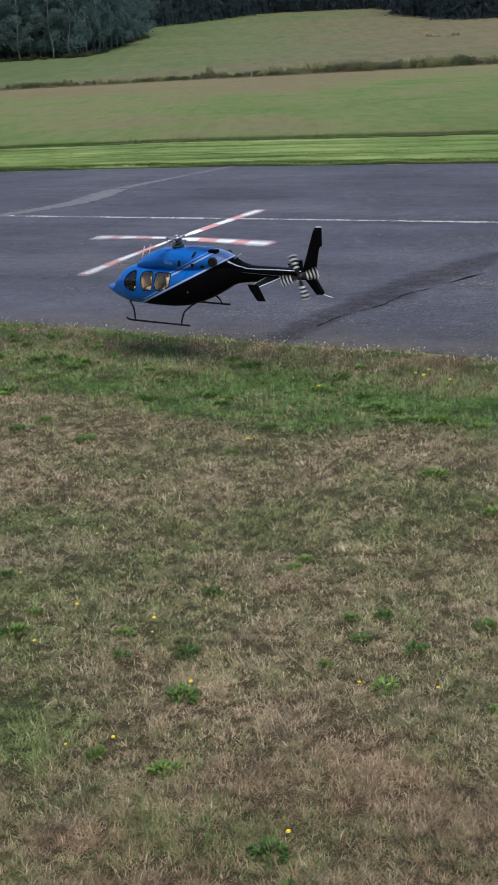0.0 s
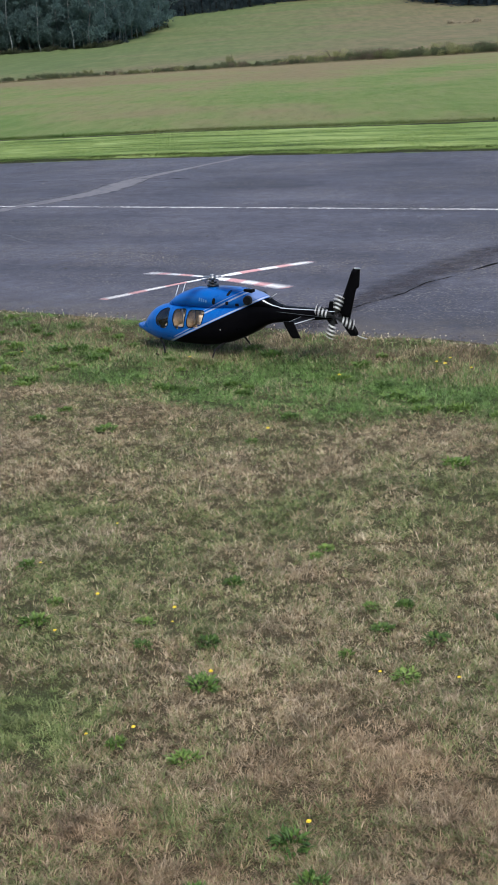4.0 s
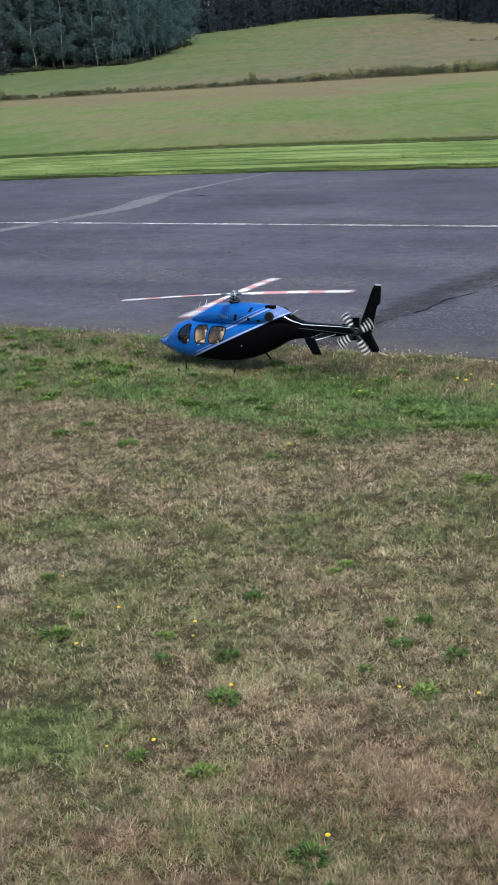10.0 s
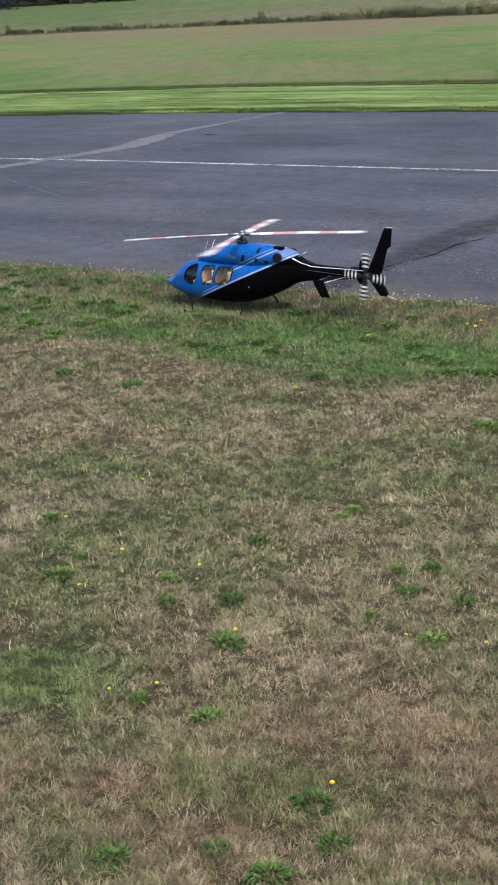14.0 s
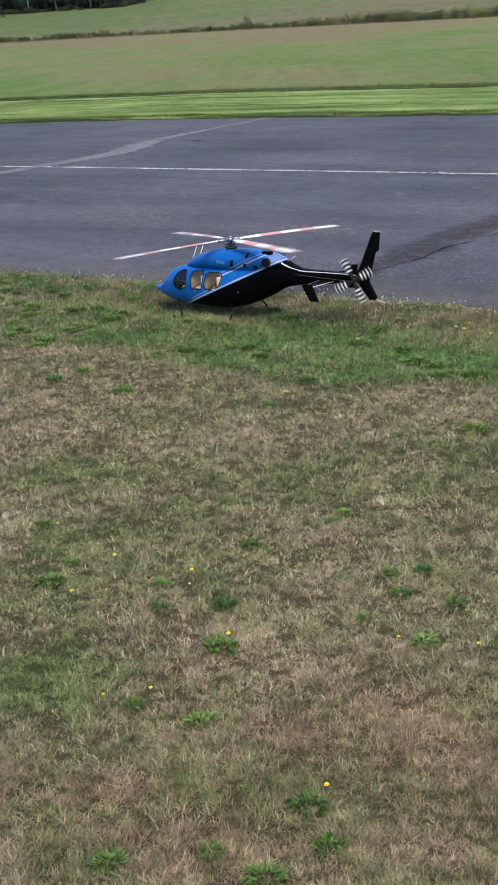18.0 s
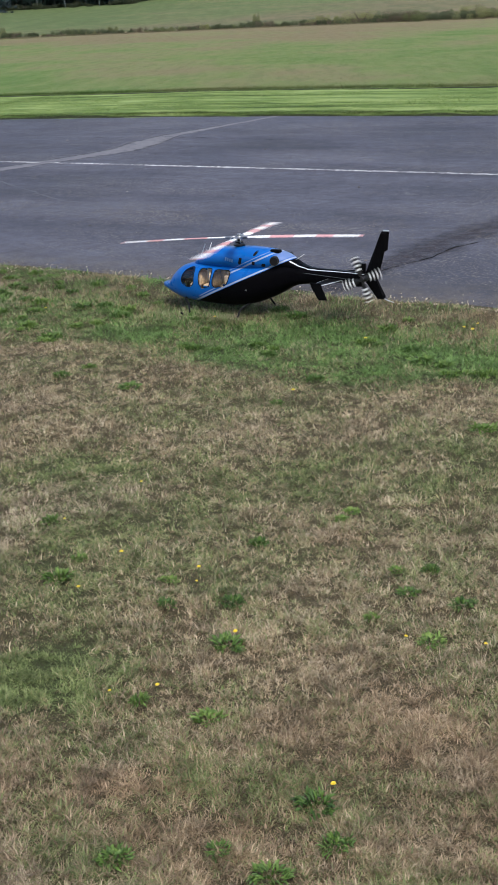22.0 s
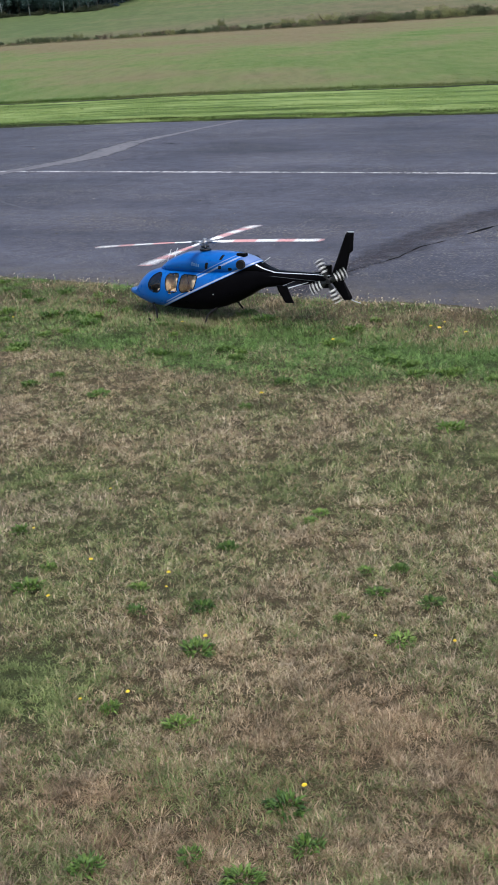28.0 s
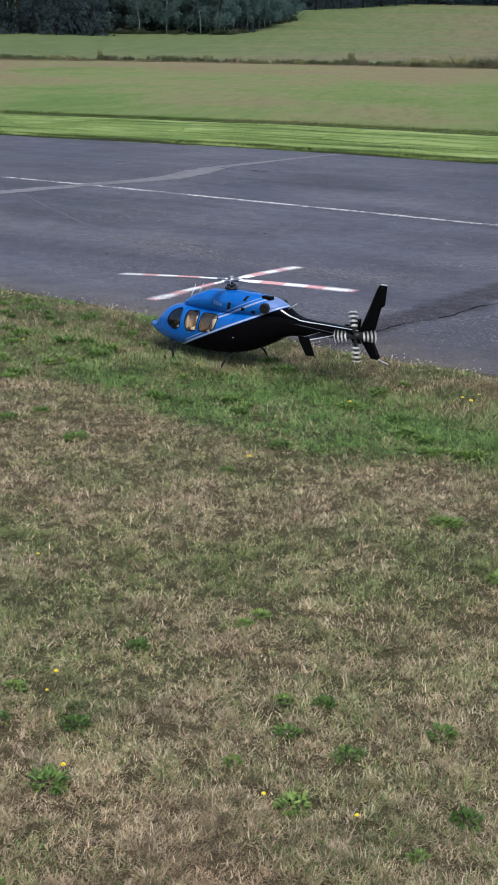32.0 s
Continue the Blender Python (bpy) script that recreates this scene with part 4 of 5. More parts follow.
# ---- grass ----
def blade_stuff(name, xy, z0, length, width, lean, material, label, seed, curl=0.35, comb=None):
    """Many bent three-sided blades as one mesh; lean: how far each tip lies over, as a share of its length."""
    r = np.random.default_rng(seed)
    n = len(xy)
    az = r.uniform(0, 2 * np.pi, n) if comb is None else comb + r.normal(0, 2.2, n)
    d = np.stack([np.cos(az), np.sin(az)], -1)
    wz = az + np.pi / 2 + r.normal(0, 0.5, n)
    w = np.stack([np.cos(wz), np.sin(wz)], -1) * (width / 2)[:, None]
    base = np.c_[xy, z0]
    over = np.clip(lean, 0, 0.99)
    up = np.sqrt(1 - over ** 2)
    mid_o, mid_z = over * (1 - curl) * 0.5 * length, (up * 0.5 + 0.10) * length
    tip_o, tip_z = over * length, up * length * 0.95
    P = np.empty((n, 5, 3))
    P[:, 0], P[:, 1] = base, base
    P[:, 0, :2] -= w
    P[:, 1, :2] += w
    mid = base.copy()
    mid[:, :2] += d * mid_o[:, None]
    mid[:, 2] += mid_z
    P[:, 2], P[:, 3] = mid, mid
    P[:, 2, :2] += w * 0.8
    P[:, 3, :2] -= w * 0.8
    P[:, 4] = base
    P[:, 4, :2] += d * tip_o[:, None]
    P[:, 4, 2] += tip_z
    me = bpy.data.meshes.new(name)
    me.vertices.add(n * 5)
    me.vertices.foreach_set("co", P.ravel())
    i = np.arange(n)[:, None] * 5
    loops = np.concatenate([i + np.array([0, 1, 2, 3]), i + np.array([3, 2, 4])], 1).ravel()
    me.loops.add(n * 7)
    me.loops.foreach_set("vertex_index", loops)
    me.polygons.add(n * 2)
    starts = (np.arange(n)[:, None] * 7 + np.array([0, 4])).ravel()
    me.polygons.foreach_set("loop_start", starts)
    me.update(calc_edges=True)
    me.attributes.new("dryness", "FLOAT", "POINT").data.foreach_set("value", np.repeat(turf_dryness(xy[:, 0], xy[:, 1]), 5))
    me.materials.append(material)
    return tagged(new(name, me), label, "grass", kind="stuff")


def thatch_stuff(name, xy, z0, length, width, material, label, seed):
    """A dense low layer of single-pointed blades as one mesh."""
    r = np.random.default_rng(seed)
    n = len(xy)
    az, tilt = r.uniform(0, 2 * np.pi, n), r.uniform(0.10, 0.85, n)
    d = np.stack([np.cos(az), np.sin(az)], -1)
    w = np.stack([-d[:, 1], d[:, 0]], -1) * (width / 2)[:, None]
    P = np.repeat(np.c_[xy, z0][:, None], 3, 1)
    P[:, 0, :2] -= w
    P[:, 1, :2] += w
    P[:, 2, :2] += d * (length * np.cos(tilt))[:, None]
    P[:, 2, 2] += length * np.sin(tilt)
    me = bpy.data.meshes.new(name)
    me.vertices.add(n * 3)
    me.vertices.foreach_set("co", P.ravel())
    me.loops.add(n * 3)
    me.loops.foreach_set("vertex_index", np.arange(n * 3))
    me.polygons.add(n)
    me.polygons.foreach_set("loop_start", np.arange(n) * 3)
    me.update(calc_edges=True)
    me.attributes.new("dryness", "FLOAT", "POINT").data.foreach_set("value", np.repeat(turf_dryness(xy[:, 0], xy[:, 1]), 3))
    me.materials.append(material)
    return tagged(new(name, me), label, "grass", kind="stuff")


def lawn_material(name, straw, greens, bias, soft=0.5, near=False, mown=False):
    """Each blade is straw or green, by the patch in which it stands."""
    k = Mat(name, soft, 0, 0.25)
    isl = k.node("NewGeometry").outputs["Random Per Island"]
    if near:
        pick = k.math("ADD", k.math("MULTIPLY", k.math("SUBTRACT", dryness(k), isl), 6.0), 0.5, True)
    else:
        pick = k.math("MULTIPLY", k.math("SUBTRACT", k.math("ADD", k.math("MULTIPLY", k.math("SUBTRACT", grass_color(k, 0.0), 0.5), 4.6), k.math("ADD", isl, bias)), 0.42), 6.0, True)
    second = k.math("FRACT", k.math("MULTIPLY", isl, 17.31))
    dry = k.ramp(second, *[(p, c) for p, c in zip((0.0, 0.35, 0.7, 1.0), straw)])
    if near:
        dry = k.mix(k.ramp(k.noise(2.1, 4, 0.6), (0.52, 0.0), (0.68, 0.32)), dry, k.mix(second, (0.19, 0.12, 0.07), (0.47, 0.33, 0.22)))
        dry = k.mix(k.ramp(k.noise(1.3, 3, 0.6, k.stretch(1, 1, 1, 40)), (0.52, 0.0), (0.64, 0.42)), dry, k.mix(second, (0.22, 0.175, 0.125), (0.56, 0.48, 0.38)))
    if near:
        brown = k.math("MULTIPLY", k.math("MULTIPLY", k.math("SUBTRACT", 3.2, k.xyz()[1]), 1.3, True), k.ramp(k.noise(2.6, 4, 0.6, k.stretch(1, 1, 1, 25)), (0.38, 0.35), (0.58, 0.88)))
        dry = k.mix(brown, dry, k.mix(second, (0.108, 0.070, 0.037), (0.345, 0.248, 0.155)))
    wet = k.ramp(second, *[(p, c) for p, c in zip((0.0, 0.5, 1.0), greens)])
    col = k.mix(pick, wet, dry)
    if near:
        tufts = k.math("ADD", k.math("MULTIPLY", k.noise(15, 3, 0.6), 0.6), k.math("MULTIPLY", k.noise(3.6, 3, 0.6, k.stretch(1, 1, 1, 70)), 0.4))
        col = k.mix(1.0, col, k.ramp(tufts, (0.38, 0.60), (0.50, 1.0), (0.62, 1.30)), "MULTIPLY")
    if mown:
        along = k.stretch(1.0, 1.0, 1.0, 28.8)
        swath = k.noise(1.0, 8, 0.72, k.node("Mapping", Vector=along, Scale=(0.30, 3.0, 1.0)).outputs["Vector"])
        col = k.mix(1.0, col, k.ramp(swath, (0.38, 0.75), (0.46, 0.92), (0.60, 1.2)), "MULTIPLY")
    k.color(col)
    tr = k.node("BsdfTranslucent", Color=col)
    mx = k.node("MixShader", i0=0.7 if mown else 0.22, i1=k.b.outputs["BSDF"], i2=tr.outputs["BSDF"])
    k.t.links.new(mx.outputs["Shader"], k.t.nodes["Material Output"].inputs["Surface"])
    return k.m


STRAW = ((0.160, 0.112, 0.064), (0.320, 0.246, 0.152), (0.455, 0.38, 0.25), (0.57, 0.50, 0.365))
GREENS = ((0.082, 0.118, 0.036), (0.154, 0.200, 0.069), (0.245, 0.282, 0.120))
LUSH = ((0.060, 0.122, 0.032), (0.120, 0.222, 0.058), (0.215, 0.325, 0.108))
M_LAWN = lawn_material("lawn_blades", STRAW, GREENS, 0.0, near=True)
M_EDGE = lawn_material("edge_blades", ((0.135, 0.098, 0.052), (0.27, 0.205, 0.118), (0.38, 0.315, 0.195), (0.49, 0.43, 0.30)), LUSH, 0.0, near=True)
M_VERGE = lawn_material("verge_blades", ((0.17, 0.235, 0.075), (0.24, 0.31, 0.11), (0.31, 0.37, 0.15), (0.37, 0.40, 0.19)), ((0.12, 0.19, 0.048), (0.17, 0.255, 0.07), (0.22, 0.32, 0.10)), -0.15, mown=True)


def field_blade_material():
    k = Mat("field_blades", 0.6, 0, 0.2)
    x, y, z = k.xyz()
    isl = k.node("NewGeometry").outputs["Random Per Island"]
    v = k.math("ADD", k.math("MULTIPLY", x, NX), k.math("MULTIPLY", y, NY))
    col = k.mix(1.0, field_color(k, v), k.ramp(isl, (0.0, 0.86), (0.6, 1.0), (1.0, 1.24)), "MULTIPLY")
    k.color(col)
    tr = k.node("BsdfTranslucent", Color=col)
    mx = k.node("MixShader", i0=0.7, i1=k.b.outputs["BSDF"], i2=tr.outputs["BSDF"])
    k.t.links.new(mx.outputs["Shader"], k.t.nodes["Material Output"].inputs["Surface"])
    return k.m


M_FIELD = field_blade_material()
# greens darkened to carry the shadow line along the asphalt's far edge
M_SWATH = lawn_material("swath_blades", ((0.08, 0.115, 0.033), (0.12, 0.16, 0.05), (0.16, 0.20, 0.07), (0.20, 0.23, 0.09)), ((0.05, 0.085, 0.02), (0.075, 0.12, 0.028), (0.11, 0.165, 0.04)), -0.3)


M_BLEACHED = lawn_material("bleached_blades", ((0.20, 0.17, 0.10), (0.25, 0.215, 0.135), (0.30, 0.26, 0.17), (0.36, 0.32, 0.22)), ((0.15, 0.16, 0.08), (0.19, 0.19, 0.10), (0.24, 0.22, 0.13)), 0.2, mown=True)
# the line of the hedge along the top of the field: x, y
HEDGE = ((-40, -26, -15, -4, 6, 14, 22), (87.5, 87.5, 89.5, 90.0, 88.0, 84.0, 80.5))


def across(xy):
    return xy[:, 0] * NX + xy[:, 1] * NY


def build_grass():
    left, right = (lambda y: -0.27 * y - 0.35), (lambda y: 0.195 * y + 0.72)
    r = np.random.default_rng(11)
    # thickest where the camera is near
    ys = np.linspace(1.2, 9.6, 400)
    pdf = (right(ys) - left(ys)) * ys ** -1.65 * np.clip((ys - 1.2) / 0.6, 0, 1)
    y = np.interp(r.random(1580000), np.cumsum(pdf) / pdf.sum(), ys)
    x = left(y) + (right(y) - left(y)) * r.random(len(y)) + r.normal(0, 0.16 + 0.03 * y)
    xy = np.stack([x, y], -1)
    xy = xy[across(xy) < V_NEAR + 0.03]
    v = across(xy)
    n = len(xy)
    z = height(xy[:, 0], xy[:, 1]) + turf_bump(xy[:, 0], xy[:, 1]) - 0.003
    tuft = vnoise(x := xy[:, 0], y := xy[:, 1], 17, 4) * 0.4 + vnoise(x, y, 52, 7) * 0.6
    stand = r.random(n) < np.clip((tuft - 0.1) * 2.8, 0.62, 1.0)
    xy, x, y, z, v, tuft = xy[stand], x[stand], y[stand], z[stand], v[stand], tuft[stand]
    n = len(xy)
    length = r.uniform(0.011, 0.032, n) * (0.55 + 0.9 * tuft) * (1 + 0.25 * np.clip((v - 5.0) / 0.4, 0, 1) + 0.5 * np.clip((v - 5.75) / 0.3, 0, 1))
    width = r.uniform(0.0012, 0.0037, n) * (0.84 + 0.06 * y)
    lean = np.clip(r.normal(0.88, 0.11, n) - 0.2 * np.clip((v - 5.6) / 0.3, 0, 1), 0.05, 0.99)
    comb = 4 * np.pi * (vnoise(x, y, 7, 2) * 0.6 + vnoise(x, y, 21, 5) * 0.4)
    z = z + 0.012 * (tuft - 0.5)
    edge = v + 0.5 * (vnoise(x, y, 1.4, 5) - 0.5) + r.normal(0, 0.06, n) > 5.15
    low = r.random(n) < 0.80
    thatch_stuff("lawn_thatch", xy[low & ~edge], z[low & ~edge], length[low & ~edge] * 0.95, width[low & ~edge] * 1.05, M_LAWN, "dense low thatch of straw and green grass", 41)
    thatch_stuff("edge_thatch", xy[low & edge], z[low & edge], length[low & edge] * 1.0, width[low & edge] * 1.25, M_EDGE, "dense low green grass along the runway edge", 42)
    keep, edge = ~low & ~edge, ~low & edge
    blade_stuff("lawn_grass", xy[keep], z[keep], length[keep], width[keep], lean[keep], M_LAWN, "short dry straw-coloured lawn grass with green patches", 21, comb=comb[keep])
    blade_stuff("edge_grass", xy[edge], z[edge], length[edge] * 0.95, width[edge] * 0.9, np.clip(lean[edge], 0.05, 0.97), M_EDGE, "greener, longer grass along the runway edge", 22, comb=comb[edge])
    # rank growth close to the asphalt
    u, vv = r.uniform(-7.8, -1.2, 60000), V_NEAR - 0.02 - np.abs(r.normal(0, 0.38, 60000))
    x, y = uv_to_xy(u, vv)
    thatch_stuff("rank_edge_grass", np.stack([x, y], -1), height(x, y) + turf_bump(x, y), r.uniform(0.018, 0.042, 60000), r.uniform(0.0025, 0.006, 60000), M_EDGE, "rank mixed green and straw grass beside the asphalt", 44)
    # longer grass in which the near skid stands
    m = 1500
    a, b = r.uniform(-0.33, 0.05, m), 0.215 + np.abs(r.normal(0, 0.05, m))
    x, y = -0.445 - 0.843 * a - 0.537 * b, 7.30 + 0.537 * a - 0.843 * b
    thatch_stuff("skid_grass", np.stack([x, y], -1), height(x, y) + turf_bump(x, y), r.uniform(0.035, 0.075, m), r.uniform(0.003, 0.006, m), M_EDGE, "longer green grass round the landing skid", 45)
    # the lawn goes on all round, thinner where nobody walks
    wide = np.stack([r.uniform(-7.5, 6, 420000), r.uniform(-4.5, 11, 420000)], -1)
    inner = (wide[:, 0] > left(wide[:, 1]) + 0.3) & (wide[:, 0] < right(wide[:, 1]) - 0.3) & (wide[:, 1] > 1.6)
    wide = wide[(across(wide) < V_NEAR) & ~inner]
    m = len(wide)
    thatch_stuff("outer_lawn_grass", wide, height(wide[:, 0], wide[:, 1]) + turf_bump(wide[:, 0], wide[:, 1]) - 0.003, r.uniform(0.018, 0.045, m), r.uniform(0.006, 0.012, m), M_LAWN, "short dry lawn grass round the landing place", 43)
    # long tufts leaning over the edge of the asphalt
    r = np.random.default_rng(5)
    u = r.uniform(-7.6, -1.6, 3600)
    c = np.array([noise.noise((a * 2.3, 2.0, 0)) for a in u])
    u = u[c + r.normal(0, 0.25, len(u)) > -0.05]
    vv = V_NEAR + r.normal(-0.06, 0.06, len(u))
    x, y = uv_to_xy(u, vv)
    m = len(x)
    blade_stuff("edge_tuft_grass", np.stack([x, y], -1), height(x, y), r.uniform(0.025, 0.065, m), r.uniform(0.002, 0.0045, m), np.clip(r.normal(0.75, 0.18, m), 0.05, 0.97), M_EDGE, "seeding grass tufts overhanging the asphalt edge", 23)
    # mown verge beyond the runway, with ragged swaths of cuttings
    u = r.uniform(-24, -1, 60000)
    vv = V_FAR + 0.12 + r.random(60000) ** 1.2 * 4.0
    x, y = uv_to_xy(u, vv)
    row = 0.6 * vnoise(u, vv, 1.0, 3) + 0.4 * vnoise(u * 0.35, vv * 2.6, 1.0, 8)
    x, y, row = x[row > 0.42], y[row > 0.42], row[row > 0.42]
    m = len(x)
    blade_stuff("verge_grass", np.stack([x, y], -1), land(x, y) + turf_bump(x, y) - 0.004, r.uniform(0.02, 0.045, m) * (0.4 + 1.3 * row), r.uniform(0.005, 0.013, m), np.clip(r.normal(0.94, 0.05, m), 0.05, 0.99), M_VERGE, "bright green freshly mown verge grass", 24)
    u = r.uniform(-26, 0, 26000)
    vv = V_FAR + 0.10 + 0.06 * np.array([noise.noise((a * 1.3, 2.0, 5)) for a in u]) + r.normal(0, 0.05, len(u))
    x, y = uv_to_xy(u, vv)
    m = len(x)
    blade_stuff("swath_grass", np.stack([x, y], -1), land(x, y) - 0.01, r.uniform(0.02, 0.048, m), r.uniform(0.006, 0.014, m), np.clip(r.normal(0.88, 0.10, m), 0.05, 0.97), M_SWATH, "ragged grass rim along the far side of the asphalt, shade put into its green", 27)
    # uncut field grass, with the taller rim where the mower turned
    u = r.uniform(-36, 6, 24000)
    vv = 20.66 + np.abs(r.normal(0, 0.20, 24000))
    x, y = uv_to_xy(u, vv)
    m = len(x)
    blade_stuff("field_rim_grass", np.stack([x, y], -1), land(x, y) - 0.01, r.uniform(0.05, 0.12, m), r.uniform(0.006, 0.014, m), np.clip(r.normal(0.84, 0.12, m), 0.05, 0.97), M_FIELD, "taller uncut rim of the field grass", 25)
    y = 22 + r.random(130000) ** 2.0 * 69
    x = -0.36 * y + r.random(130000) * 0.56 * y
    xy = np.stack([x, y], -1)
    xy = xy[across(xy) > 20.9]
    m = len(xy)
    f = 0.55 + xy[:, 1] / 240
    blade_stuff("field_grass", xy, land(xy[:, 0], xy[:, 1]) - 0.015, r.uniform(0.025, 0.10, m) * f, r.uniform(0.006, 0.018, m) * f, np.clip(r.normal(0.90, 0.09, m), 0.05, 0.985), M_FIELD, "uncut field grass, green turning straw-coloured uphill", 26)
    # bleached grass at the foot of the hedge
    x = r.uniform(-40, 24, 16000)
    y = np.interp(x, *HEDGE) - 1.0 + r.normal(0, 0.22, 16000)
    blade_stuff("hedge_foot_grass", np.stack([x, y], -1), land(x, y) - 0.01, r.uniform(0.08, 0.20, 16000), r.uniform(0.02, 0.04, 16000), np.clip(r.normal(0.85, 0.1, 16000), 0.05, 0.97), M_BLEACHED, "bleached straw-coloured grass at the foot of the hedge", 28)


build_grass()


# ---- loose stones and seed heads along the asphalt edge ----
def lump_stuff(name, centres, radii, material, label, category, seed, squash=0.6):
    """Many small uneven lumps as one mesh."""
    r = np.random.default_rng(seed)
    n = len(centres)
    base = np.array([(1, 0, 0), (0, 1, 0), (-1, 0, 0), (0, -1, 0), (0, 0, 1), (0, 0, -1)], float)
    P = base[None] * r.uniform(0.6, 1.2, (n, 6, 1)) * radii[:, None, None]
    a = r.uniform(0, 6.28, n)
    c, s = np.cos(a)[:, None], np.sin(a)[:, None]
    P = np.stack([P[..., 0] * c - P[..., 1] * s, P[..., 0] * s + P[..., 1] * c, P[..., 2] * squash], -1) + centres[:, None]
    f = np.array([(0, 1, 4), (1, 2, 4), (2, 3, 4), (3, 0, 4), (1, 0, 5), (2, 1, 5), (3, 2, 5), (0, 3, 5)])
    F = (f[None] + 6 * np.arange(n)[:, None, None]).reshape(-1, 3)
    ob = mesh_ob(name, P.reshape(-1, 3), F, material)
    return tagged(ob, label, category, kind="stuff")


def stone_material():
    k = Mat("loose_stone", 0.9, 0, 0.3)
    isl = k.node("NewGeometry").outputs["Random Per Island"]
    k.color(k.mix(k.math("MULTIPLY", k.noise(200, 3), 0.5), k.ramp(isl, (0.0, (0.05, 0.048, 0.048)), (0.45, (0.14, 0.13, 0.12)), (0.85, (0.21, 0.19, 0.16)), (1.0, (0.34, 0.31, 0.27))), (0.06, 0.055, 0.05)))
    return k.m


def build_edge_debris():
    r = np.random.default_rng(31)
    m_stone = stone_material()
    u = r.uniform(-8.0, -1.2, 3600)
    vv = V_NEAR + np.abs(r.normal(0, 0.16, 3600)) - 0.03
    x, y = uv_to_xy(u, vv)
    rad = r.uniform(0.0025, 0.007, 3600) * (1 + (r.random(3600) > 0.98))
    lump_stuff("edge_gravel", np.stack([x, y, height(x, y) + 0.005], -1), rad, m_stone, "loose grey and tan gravel along the asphalt edge", "gravel", 32)
    u = r.uniform(-16, 0, 900)
    vv = r.uniform(V_NEAR + 0.2, V_FAR - 0.2, 900)
    x, y = uv_to_xy(u, vv)
    rad = r.uniform(0.003, 0.009, 900) * (1 + 1.2 * (r.random(900) > 0.96))
    lump_stuff("runway_grit", np.stack([x, y, height(x, y) + 0.005], -1), rad, m_stone, "scattered grit on the runway", "gravel", 33)
    # stone worn loose in two bands of the surface
    u = np.concatenate([r.uniform(-9.5, -0.8, 9000), r.uniform(-4.2, -0.6, 6000)])
    vv = np.concatenate([8.9 + r.normal(0, 0.32, 9000), r.uniform(6.9, 9.6, 6000)])
    x, y = uv_to_xy(u, vv)
    on = vnoise(x, y, 1.1, 31) * 0.6 + vnoise(x, y, 4.0, 33) * 0.4 + r.normal(0, 0.07, len(x)) > 0.5
    x, y = x[on], y[on]
    lump_stuff("worn_grit", np.stack([x, y, height(x, y) + 0.003], -1), r.uniform(0.002, 0.0048, len(x)), m_stone, "tan stone chips worn loose from the asphalt", "gravel", 35)
    u = r.uniform(-7.6, -1.5, 240)
    vv = V_NEAR - np.abs(r.normal(0, 0.12, 240))
    x, y = uv_to_xy(u, vv)
    lump_stuff("seed_heads", np.stack([x, y, height(x, y) + r.uniform(0.03, 0.075, 240)], -1), r.uniform(0.003, 0.0065, 240), plain("seed_down", (0.50, 0.44, 0.33), 0.9, 0, 0.2, 80), "pale dry seed heads in the edge grass", "grass", 34, 1.1)


build_edge_debris()


# ---- broad-leaved weeds and their yellow flowers ----
def leaf_material(name, cols, through_light=0.2, gloss=0.35):
    k = Mat(name, 0.85 if gloss < 0.3 else 0.5, 0, gloss)
    rnd = k.node("ObjectInfo").outputs["Random"]
    isl = k.node("NewGeometry").outputs["Random Per Island"]
    f = k.math("ADD", k.math("MULTIPLY", rnd, 0.5), k.math("MULTIPLY", isl, 0.5))
    col = k.mix(k.math("MULTIPLY", k.noise(60, 3), 0.5), k.ramp(f, (0.1, cols[0]), (0.5, cols[1]), (0.9, cols[2])), cols[0])
    k.color(col)
    tr = k.node("BsdfTranslucent", Color=col)
    mx = k.node("MixShader", i0=through_light, i1=k.b.outputs["BSDF"], i2=tr.outputs["BSDF"])
    k.t.links.new(mx.outputs["Shader"], k.t.nodes["Material Output"].inputs["Surface"])
    return k.m


M_WEED = leaf_material("weed_leaf", ((0.040, 0.086, 0.018), (0.108, 0.19, 0.038), (0.225, 0.33, 0.076)))
M_PETAL = plain("yellow_petals", (0.82, 0.64, 0.05), 0.6, 0, 0.15, 300)
M_STALK = plain("flower_stalk", (0.10, 0.15, 0.04), 0.6, 0, 0.2, 100)


def weed_leaf(rng, ln, wd):
    """One narrow, toothed, arching leaf along +x."""
    bm = bmesh.new()
    n = 6
    prof = [wd * math.sin(math.pi * min(1, (0.12 + 0.86 * k / n))) * (0.7 + 0.4 * (k % 2)) for k in range(n + 1)]
    prof[-1] = 0.0006
    rise = rng.uniform(0.35, 1.1)
    rows = []
    for k in range(n + 1):
        t = k / n
        x, z = ln * t * (1 - 0.15 * t), ln * (rise * t - 0.6 * t * t)
        rows.append([bm.verts.new((x, -prof[k], z + prof[k] * 0.35)), bm.verts.new((x, 0, z)), bm.verts.new((x, prof[k], z + prof[k] * 0.35))])
    for a, b in zip(rows, rows[1:]):
        bm.faces.new((a[0], a[1], b[1], b[0]))
        bm.faces.new((a[1], a[2], b[2], b[1]))
    return bm


